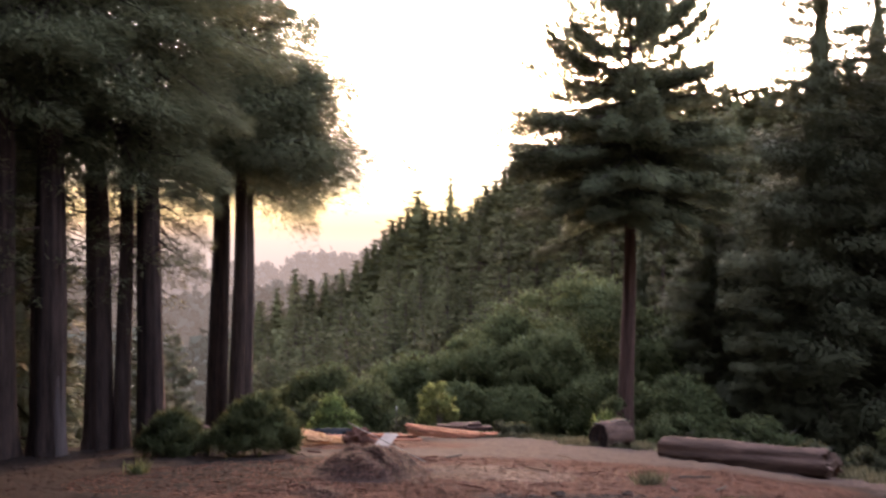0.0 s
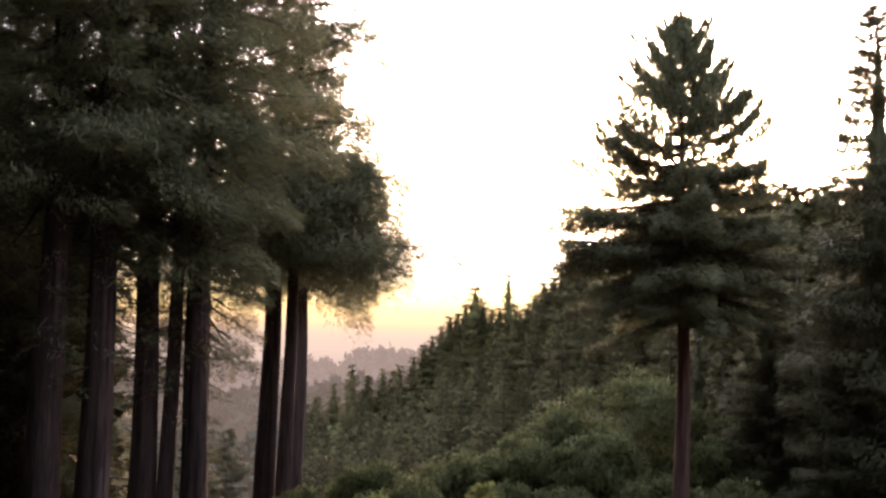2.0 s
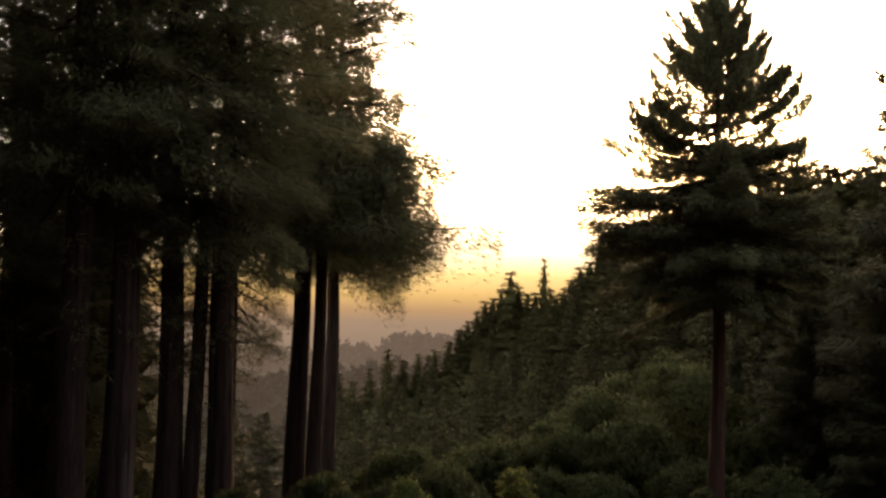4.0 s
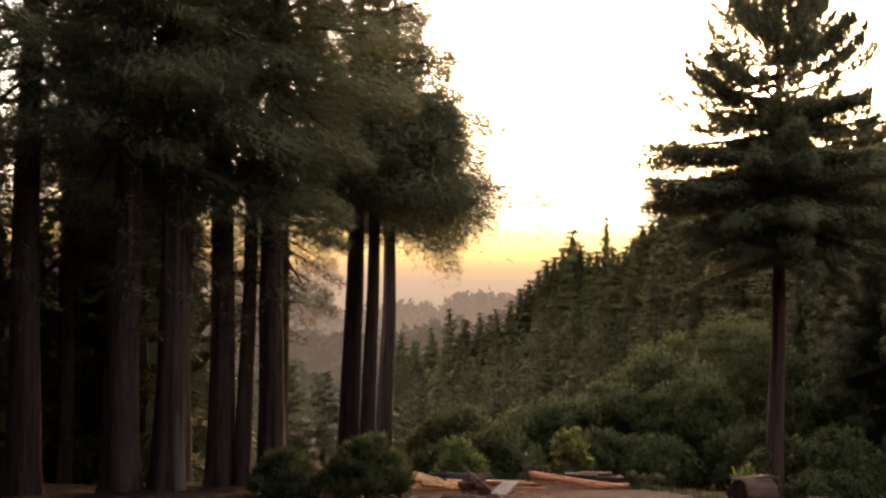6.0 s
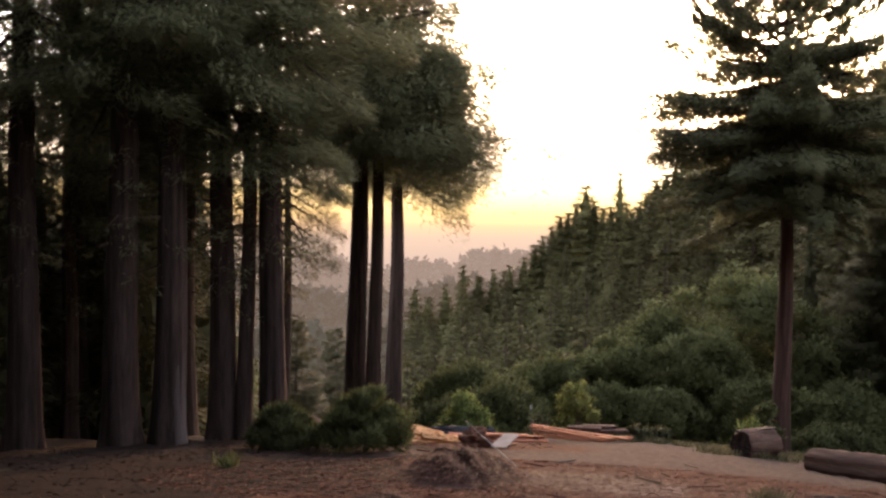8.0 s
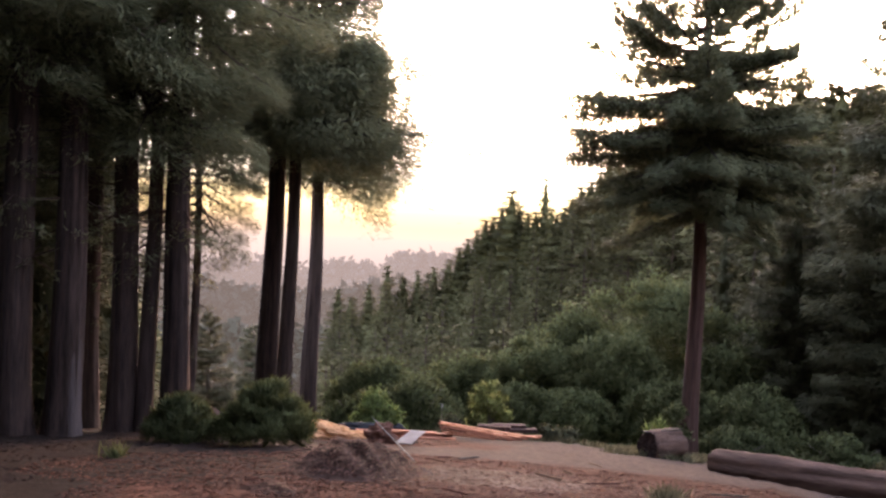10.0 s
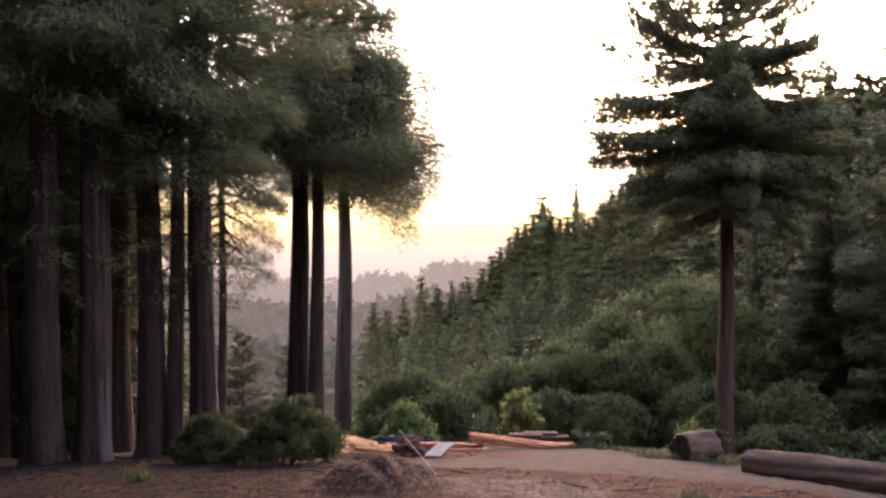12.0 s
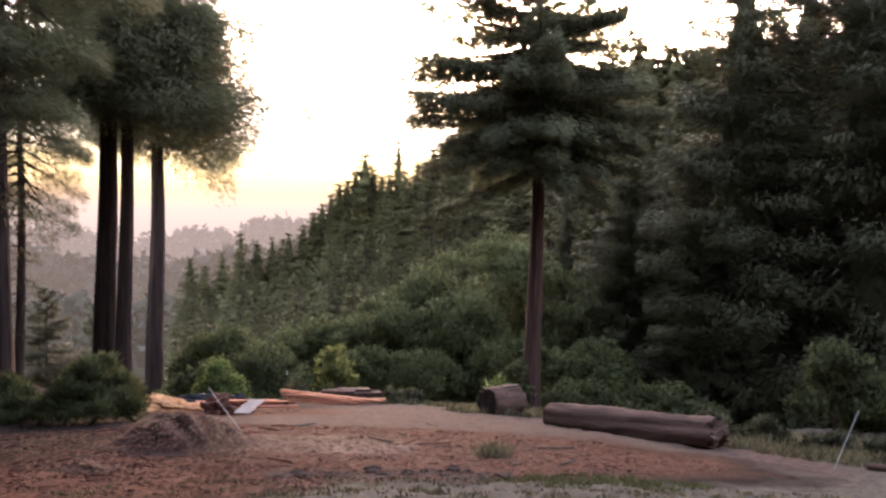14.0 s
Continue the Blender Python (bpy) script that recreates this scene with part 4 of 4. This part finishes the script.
# flat-laid boards, two and three deep
for k, (xa, ya, xb, yb, up) in enumerate(((-1.6, 27.2, 0.85, 27.15, 0.03), (-1.75, 27.42, 0.95, 27.4, 0.03), (-1.6, 27.66, 0.7, 27.62, 0.03), (-1.45, 27.2, 0.3, 27.26, 0.072), (-0.9, 27.45, 1.0, 27.44, 0.072), (-1.7, 27.95, 0.4, 27.9, 0.03),
                                          (-0.75, 27.3, 0.95, 27.36, 0.113), (-0.35, 27.15, 1.1, 27.22, 0.113), (-1.3, 27.5, 0.1, 27.56, 0.113), (-0.6, 27.22, 0.75, 27.3, 0.153), (0.0, 27.0, 1.25, 26.95, 0.03), (-1.85, 27.05, -0.4, 26.98, 0.03))):
    board("redwood_board", "fresh red-orange sawn redwood board lying on the pile", (xa, ya, gz(xa, ya) + up), (xb, yb, gz(xb, yb) + up), RNG.uniform(0.16, 0.24), 0.035, RED_WOOD, 700 + k, roll=RNG.uniform(-3, 3), bow=RNG.uniform(-0.02, 0.03))
# boards fanned out from a propped end, lying over one another
FAN = [(0.82, 26.95, 0.4, 2.75, 28.15, 0.05), (0.86, 27.0, 0.435, 3.3, 28.5, 0.1), (0.9, 27.1, 0.38, 3.05, 28.5, 0.06), (0.84, 26.9, 0.33, 2.5, 27.85, 0.04), (0.88, 26.95, 0.27, 2.2, 27.6, 0.03), (0.95, 27.15, 0.31, 2.9, 28.3, 0.04),
       (0.9, 27.0, 0.2, 2.65, 28.0, 0.03), (1.0, 27.2, 0.14, 2.0, 27.7, 0.03), (1.5, 28.0, 0.12, 3.4, 28.7, 0.1), (2.2, 28.45, 0.1, 3.45, 28.75, 0.14)]
for k, (xa, ya, za, xb, yb, zb) in enumerate(FAN):
    board("redwood_board", "long red-orange sawn redwood board fanned off the pile", (xa, ya, gz(xa, ya) + za), (xb, yb, gz(xb, yb) + zb), RNG.uniform(0.09, 0.13), 0.026, RED_WOOD, 720 + k, roll=RNG.uniform(0, 7), bow=0.0)
# block that props the fanned boards
board("timber_block", "dark red timber block propping the boards", (0.95, 27.05, gz(0.95, 27.05) + 0.07), (1.1, 27.5, gz(1.1, 27.5) + 0.07), 0.14, 0.12, DARK_WOOD, 735, group="")


def split_slab(a, b, wide, thick, seed, roll):
    """A bark-edged slab split off by hand: a torn, splintered butt, thinning towards its far end."""
    rng = np.random.default_rng(seed)
    a, b = Vector(a), Vector(b)
    long, n, m = (b - a).length, 11, 6
    top, low = np.zeros((n, m, 3)), np.zeros((n, m, 3))
    torn = rng.uniform(-0.16, 0.05, m)
    for i in range(n):
        q = i / (n - 1)
        for j in range(m):
            w = (j / (m - 1) - 0.5) * wide * (1 - 0.6 * q)
            x = q * long + torn[j] * (1 - q) ** 3
            h = thick * (1 - 0.7 * q) * (0.45 + 0.55 * math.cos(w / wide * 2.6))
            top[i, j] = (x, w + rng.normal() * 0.006, h + rng.normal() * 0.013)
            low[i, j] = (x, w, -h * 0.25 + rng.normal() * 0.006)
    v = np.concatenate([top.reshape(-1, 3), low.reshape(-1, 3)])
    t = np.arange(n * m).reshape(n, m)
    u = t + n * m
    f = []
    for i in range(n - 1):
        for j in range(m - 1):
            f += [[t[i, j], t[i + 1, j], t[i + 1, j + 1], t[i, j + 1]], [u[i, j], u[i, j + 1], u[i + 1, j + 1], u[i + 1, j]]]
        f += [[t[i, 0], u[i, 0], u[i + 1, 0], t[i + 1, 0]], [t[i, -1], t[i + 1, -1], u[i + 1, -1], u[i, -1]]]
    for j in range(m - 1):
        f += [[t[0, j], t[0, j + 1], u[0, j + 1], u[0, j]], [t[-1, j], u[-1, j], u[-1, j + 1], t[-1, j + 1]]]
    ob = new("split_sapwood", mesh_of("split_sapwood", v, [[int(i) for i in q] for q in f], PALE_WOOD))
    ob.matrix_basis = Matrix.Translation(a) @ (b - a).to_track_quat("X", "Z").to_matrix().to_4x4() @ pose(0, 0, 0, roll, 0, 0)
    return tagged(ob, "pale orange splintered sapwood slab at the pile's end", "split wood", "split sapwood")


# pale slabs heaped at the end of the pile, their torn ends together
for k, (xa, ya, za, xb, yb, zb, wide, roll) in enumerate(((-1.92, 24.6, 0.05, -0.95, 24.85, 0.03, 0.34, 8), (-1.95, 24.8, 0.07, -0.8, 25.2, 0.04, 0.32, -10), (-1.88, 24.7, 0.14, -0.9, 25.05, 0.09, 0.3, 22), (-1.9, 24.9, 0.2, -1.0, 25.25, 0.12, 0.32, -18),
                                                        (-1.84, 24.75, 0.27, -1.1, 25.0, 0.15, 0.26, 30), (-1.8, 24.95, 0.31, -1.15, 25.2, 0.19, 0.24, 5), (-1.6, 25.05, 0.06, -0.25, 25.4, 0.04, 0.24, 6), (-1.3, 25.2, 0.1, -0.1, 25.5, 0.06, 0.2, -8), (-1.55, 24.65, 0.18, -0.85, 24.7, 0.08, 0.2, 35))):
    split_slab((xa, ya, gz(xa, ya) + za), (xb, yb, gz(xb, yb) + zb), wide, 0.1, 740 + k, roll)
# dark offcuts heaped behind the pile
for k, (x, y, turn) in enumerate(((2.1, 29.6, 0.2), (2.5, 29.5, -0.3), (1.7, 29.7, 0.1), (2.9, 29.4, 0.5), (2.2, 29.5, -0.2), (2.6, 29.6, 0.3))):
    board("bark_offcut", "dark red-brown bark offcut behind the boards", (x - 0.45, y, gz(x, y) + 0.08 + 0.06 * k), (x + 0.45, y + turn * 0.4, gz(x, y) + 0.1 + 0.055 * k), 0.3, 0.1, BARK_RED, 760 + k, group="bark offcuts")


def lump(name, label, category, x, y, size, material, seed, rough=0.25, sink=0.05, detail=3):
    """An uneven solid clump, weathered into knobs and hollows."""
    bm = bmesh.new()
    bmesh.ops.create_icosphere(bm, subdivisions=detail, radius=1.0)
    o = Vector((seed * 1.7, seed * 0.3, seed * 2.1))
    for v in bm.verts:
        n = noise.noise(v.co * 1.6 + o) * rough + noise.noise(v.co * 4 + o) * rough * 0.5 + noise.noise(v.co * 9 + o) * rough * 0.25
        v.co = v.co * (1 + n)
        v.co = Vector((v.co.x * size[0] / 2, v.co.y * size[1] / 2, max(v.co.z, -0.6) * size[2] / 2 + size[2] * 0.3))
    me = bpy.data.meshes.new(name)
    bm.to_mesh(me)
    bm.free()
    me.materials.append(material)
    ob = new(name, me)
    ob.matrix_basis = pose(x, y, gz(x, y) - sink)
    return tagged(ob, label, category)


lump("root_chunk", "dark red-brown splintered root chunk beside the boards", "root", -0.36, 24.5, (0.72, 0.5, 0.58), DARK_WOOD, 3, 0.75)
lump("tarp", "crumpled black plastic tarp behind the boards", "tarp", -1.3, 28.8, (1.3, 0.5, 0.42), TARP, 4, 0.45)
lump("tarp", "crumpled black plastic tarp behind the boards", "tarp", -0.4, 28.9, (0.7, 0.4, 0.36), TARP, 6, 0.45)


def bar(name, label, category, a, b, radius, material, sides=8):
    a, b = Vector(a), Vector(b)
    pts = [a.lerp(b, q) - a for q in np.linspace(0, 1, 6)]
    v, f = tube([tuple(p) for p in pts], [radius * (1 - 0.02 * k) for k in range(6)], sides)
    ob = new(name, mesh_of(name, v, f, material, False))
    ob.matrix_basis = Matrix.Translation(a)
    return tagged(ob, label, category)


bar("pole", "long pale grey pole lying from slash pile to roots", "pole", (1.02, 16.5, gz(1.02, 16.5) + 0.25), (-0.6, 24.8, gz(-0.6, 24.8) + 0.56), 0.01, SHEET)
bar("pole", "thin dark grey pole lying across the clay", "pole", (-0.72, 24.5, gz(-0.72, 24.5) + 0.06), (0.5, 24.55, gz(0.5, 24.55) + 0.06), 0.013, BARK_GREY)
bar("stake", "leaning white-painted wooden survey stake in the clay", "stake", (10.33, 17.87, gz(10.33, 17.87) - 0.15), (10.76, 17.87, gz(10.33, 17.87) + 0.95), 0.012, STAKE, 4)
board("panel", "pale grey-white panel lying tilted against the timber", (0.22, 23.85, gz(0.22, 23.85) + 0.06), (0.47, 24.9, gz(0.47, 24.9) + 0.3), 0.36, 0.015, SHEET, 780, group="")
log("branch_log", "short brown piece of wood lying in the grass", (11.35, 18.65, gz(11.35, 18.65) + 0.06), (12.2, 18.4, gz(12.2, 18.4) + 0.06), 0.07, 0.06, 620)
log("split_log", "short orange-brown log piece behind the shrubs", (-4.2, 24.0, gz(-4.2, 24.0) + 0.62), (-3.75, 23.85, gz(-3.75, 23.85) + 0.45), 0.12, 0.1, 630)
log("split_log", "short greyish log piece behind the shrubs", (-4.1, 24.4, gz(-4.1, 24.4) + 0.15), (-3.0, 24.1, gz(-3.0, 24.1) + 0.5), 0.12, 0.11, 640)


def scatter(name, label, category, count, where, size, thin, material, seed, flat=0.3, parent=None, lift=0.0, surface_z=None):
    """Loose chips, twigs or needles lying on the ground: thin slivers at every angle."""
    rng = np.random.default_rng(seed)
    p = where(rng, count)
    z = (surface_z or ground_z)(p[:, 0], p[:, 1]) + lift + rng.uniform(0.0, 0.025, len(p))
    a = rng.uniform(0, 6.28, len(p))
    d = np.stack([np.cos(a), np.sin(a), rng.normal(size=len(p)) * flat * 0.5], 1)
    L = size * rng.uniform(0.4, 1.6, len(p))
    me = leaves(name, np.stack([p[:, 0], p[:, 1], z], 1), d, np.array([0, 0, 1.0]) + rng.normal(size=(len(p), 3)) * 0.25, L, L * thin, material, soft=np.array([0, 0, 1.0]) + 0.2 * rng.normal(size=(len(p), 3)))
    ob = new(name, me)
    ob.parent = parent
    return tagged(ob, label, category if not parent else "", kind="stuff")


def oval(cx, cy, rx, ry):
    def pick(rng, n):
        a, q = rng.uniform(0, 6.28, n), rng.uniform(0, 1, n) ** 0.6
        return np.stack([cx + rx * q * np.cos(a), cy + ry * q * np.sin(a)], 1)
    return pick


scatter("wood_chips", "reddish-brown wood chips strewn over the clearing", "wood chips", 30000, oval(1.6, 17.0, 6.4, 4.1), 0.06, 0.22, CHIP, 801, 0.2)
scatter("wood_chips", "pale dry splinters lying among the wood chips", "wood chips", 5000, oval(2.4, 17.2, 3.6, 2.6), 0.08, 0.1, STRAW, 804, 0.2)
scatter("wood_chips", "pale dry straw and splinters beside the slash heap", "wood chips", 5500, oval(1.7, 17.3, 1.5, 1.2), 0.09, 0.1, STRAW, 805, 0.25)
scatter("wood_chips", "reddish-brown bark chips trodden into the near slope", "wood chips", 12000, oval(-0.1, 13.4, 2.5, 2.6), 0.06, 0.2, SLASH, 806, 0.2)
scatter("wood_chips", "reddish wood chips and sawdust round the timber", "wood chips", 2500, oval(-1.2, 25.4, 2.6, 1.4), 0.07, 0.4, CHIP, 802)
scatter("leaf_litter", "dry brown redwood litter, darkened in colour by the grove's shade", "litter", 6000, oval(-7.0, 19.5, 6.0, 7.5), 0.09, 0.25, SHADED_LITTER, 803)


def slash_pile(x0, y0, wide, deep, tall, seed, label, count):
    """A rounded heap of bark, needles and sticks."""
    def top(x, y):
        u, v = (x - x0) / (wide / 2), (y - y0) / (deep / 2)
        q = np.hypot(u, v) * (1 + 0.12 * np.sin(3 * np.arctan2(v, u) + seed))
        rough = 0.06 * np.sin(x * 7.1 + seed) * np.sin(y * 6.3) + 0.04 * np.sin(x * 13 + y * 9)
        return ground_z(x, y) - 0.06 + (tall + rough) * (1 - smooth(0.22, 1.0, q)) + 0.06 * (q < 1)
    xs, ys = np.linspace(x0 - wide * 0.58, x0 + wide * 0.58, 60), np.linspace(y0 - deep * 0.58, y0 + deep * 0.58, 50)
    X, Y = np.meshgrid(xs, ys)
    rng = np.random.default_rng(seed)
    Z = top(X, Y) + rng.normal(size=X.shape) * 0.012
    i = np.arange(X.size).reshape(X.shape)
    f = np.stack([i[:-1, :-1], i[:-1, 1:], i[1:, 1:], i[1:, :-1]], -1).reshape(-1, 4)
    root = thing("slash_pile", label, "slash pile", Matrix())
    piece("mound", mesh_of("mound", np.stack([X, Y, Z], -1).reshape(-1, 3), f, SLASH, True), root)
    scatter("bark_litter", "", "", count, oval(x0, y0, wide * 0.46, deep * 0.46), 0.075, 0.14, SLASH, seed + 1, 0.5, root, 0.0, top)
    scatter("splinter_litter", "", "", count // 5, oval(x0 + wide * 0.15, y0 - deep * 0.1, wide * 0.33, deep * 0.33), 0.07, 0.12, STRAW, seed + 2, 0.5, root, 0.01, top)


slash_pile(0.12, 16.9, 2.3, 2.9, 0.41, 820, "brown heap of bark shreds and splinters on the clearing", 9000)
slash_pile(-0.5, 14.1, 0.8, 0.9, 0.06, 830, "low brown heap of bark litter", 700)

# dark clods along the foreground ruts
for k in range(120):
    q = k / 119
    x, y = 1.5 + 3.2 * q + RNG.uniform(-0.1, 0.1), 13.35 + 0.75 * math.sin(q * 2.6) + RNG.gauss(0, 0.2)
    s = 0.04 + 0.17 * RNG.random() ** 2
    tagged(lump("soil_clod", "dark crumbly clod of turned soil", "clod", x, y, (s, s * 0.8, s * RNG.uniform(0.35, 0.65)), SOIL, 900 + k, 0.5, 0.03, 2), group="turned soil clods")


def tufts(name, label, count, where, tall, material, seed):
    """Grass and weeds: upright blades in tufts."""
    rng = np.random.default_rng(seed)
    c = where(rng, count)
    p = np.repeat(c, 14, 0) + rng.normal(size=(count * 14, 2)) * 0.06
    z = ground_z(p[:, 0], p[:, 1]) - 0.02
    d = np.concatenate([rng.normal(size=(len(p), 2)) * 0.45, np.ones((len(p), 1))], 1)
    L = tall * rng.uniform(0.35, 1.3, len(p))
    me = leaves(name, np.stack([p[:, 0], p[:, 1], z], 1), d, rng.normal(size=(len(p), 3)), L, 0.022 + L * 0.03, material)
    return tagged(new(name, me), label, "grass", kind="stuff")


tufts("grass", "sparse dry grey-green grass on the near bank", 500, oval(4.6, 11.9, 5.0, 1.7), 0.06, GRASS, 850)
tufts("grass", "dry grass and weeds along the right rim", 600, oval(12.8, 22.5, 3.2, 4.0), 0.24, GRASS, 851)
tufts("grass", "dry grass along the clearing's far edge", 600, oval(5.0, 30.0, 6.0, 1.2), 0.2, GRASS, 852)
tufts("grass", "dry grass around the short log", 160, oval(6.6, 27.0, 1.8, 0.9), 0.2, GRASS, 853)
tufts("grass", "green weeds growing from the turned soil", 12, oval(4.5, 16.1, 0.32, 0.3), 0.24, GRASS, 854)
tufts("grass", "low green weeds beside the turned soil", 90, oval(5.3, 13.5, 1.5, 0.45), 0.08, LEAF_OAK, 857)
tufts("grass", "pale weeds at the grove's near edge", 26, oval(-3.7, 11.4, 0.8, 0.4), 0.2, GRASS, 855)
tufts("grass", "small ferns on the grove floor", 7, oval(-3.9, 18.0, 0.16, 0.16), 0.3, LEAF_OAK, 856)
for k, (x, y, wide, tall) in enumerate(((10.3, 23.0, 1.2, 0.8), (11.6, 23.4, 1.3, 0.75), (12.6, 22.6, 1.1, 0.6), (13.4, 21.6, 1.4, 0.65), (10.9, 24.8, 1.0, 0.8), (3.7, 29.4, 0.7, 0.6), (4.2, 29.8, 0.8, 0.6))):
    shrub("weed_clump", "low dusty grey-green weed clump at the rim", x, y, wide, tall, LEAF_PALE, 870 + 10 * k, 900, 0.09, 8)
lump("scrap", "small white scrap lying beside the short log", "scrap", 5.2, 26.6, (0.28, 0.12, 0.06), SHEET, 9, 0.2, 0.0, 2)
marker = bar("marker_stake", "slim dark stake with a white tip behind the planks", "stake", (0.59, 33.0, gz(0.59, 33.0) - 0.1), (0.6, 33.0, 0.42), 0.014, BARK_GREY, 6)
piece("cap", mesh_of("cap", *tube([(0, 0, 0), (0, 0, 0.06), (0, 0, 0.12)], [0.017, 0.019, 0.012], 8), STAKE), marker, "white painted tip", Matrix.Translation((0.01, 0, 0.52 - gz(0.59, 33.0))))

board("bark_slab", "thin dark bark slab lying on the short log", (5.74, 26.42, 1.235), (6.72, 27.1, 1.225), 0.2, 0.022, CHAR, 790, group="")

# broken sticks left on the clearing
for k in range(20):
    x, y = RNG.uniform(-2.2, 7.2), RNG.uniform(14.0, 22.5)
    a, long = RNG.uniform(0, 3.14), RNG.uniform(0.15, 0.6)
    xb, yb = x + long * math.cos(a), y + long * math.sin(a)
    tagged(bar("stick", "short broken brown stick lying on the wood chips", "stick", (x, y, gz(x, y) + 0.03), (xb, yb, gz(xb, yb) + 0.03 + RNG.uniform(0, 0.05)), RNG.uniform(0.01, 0.022), RNG.choice((DARK_WOOD, BARK_GREY, STRAW)), 6), group="broken sticks")
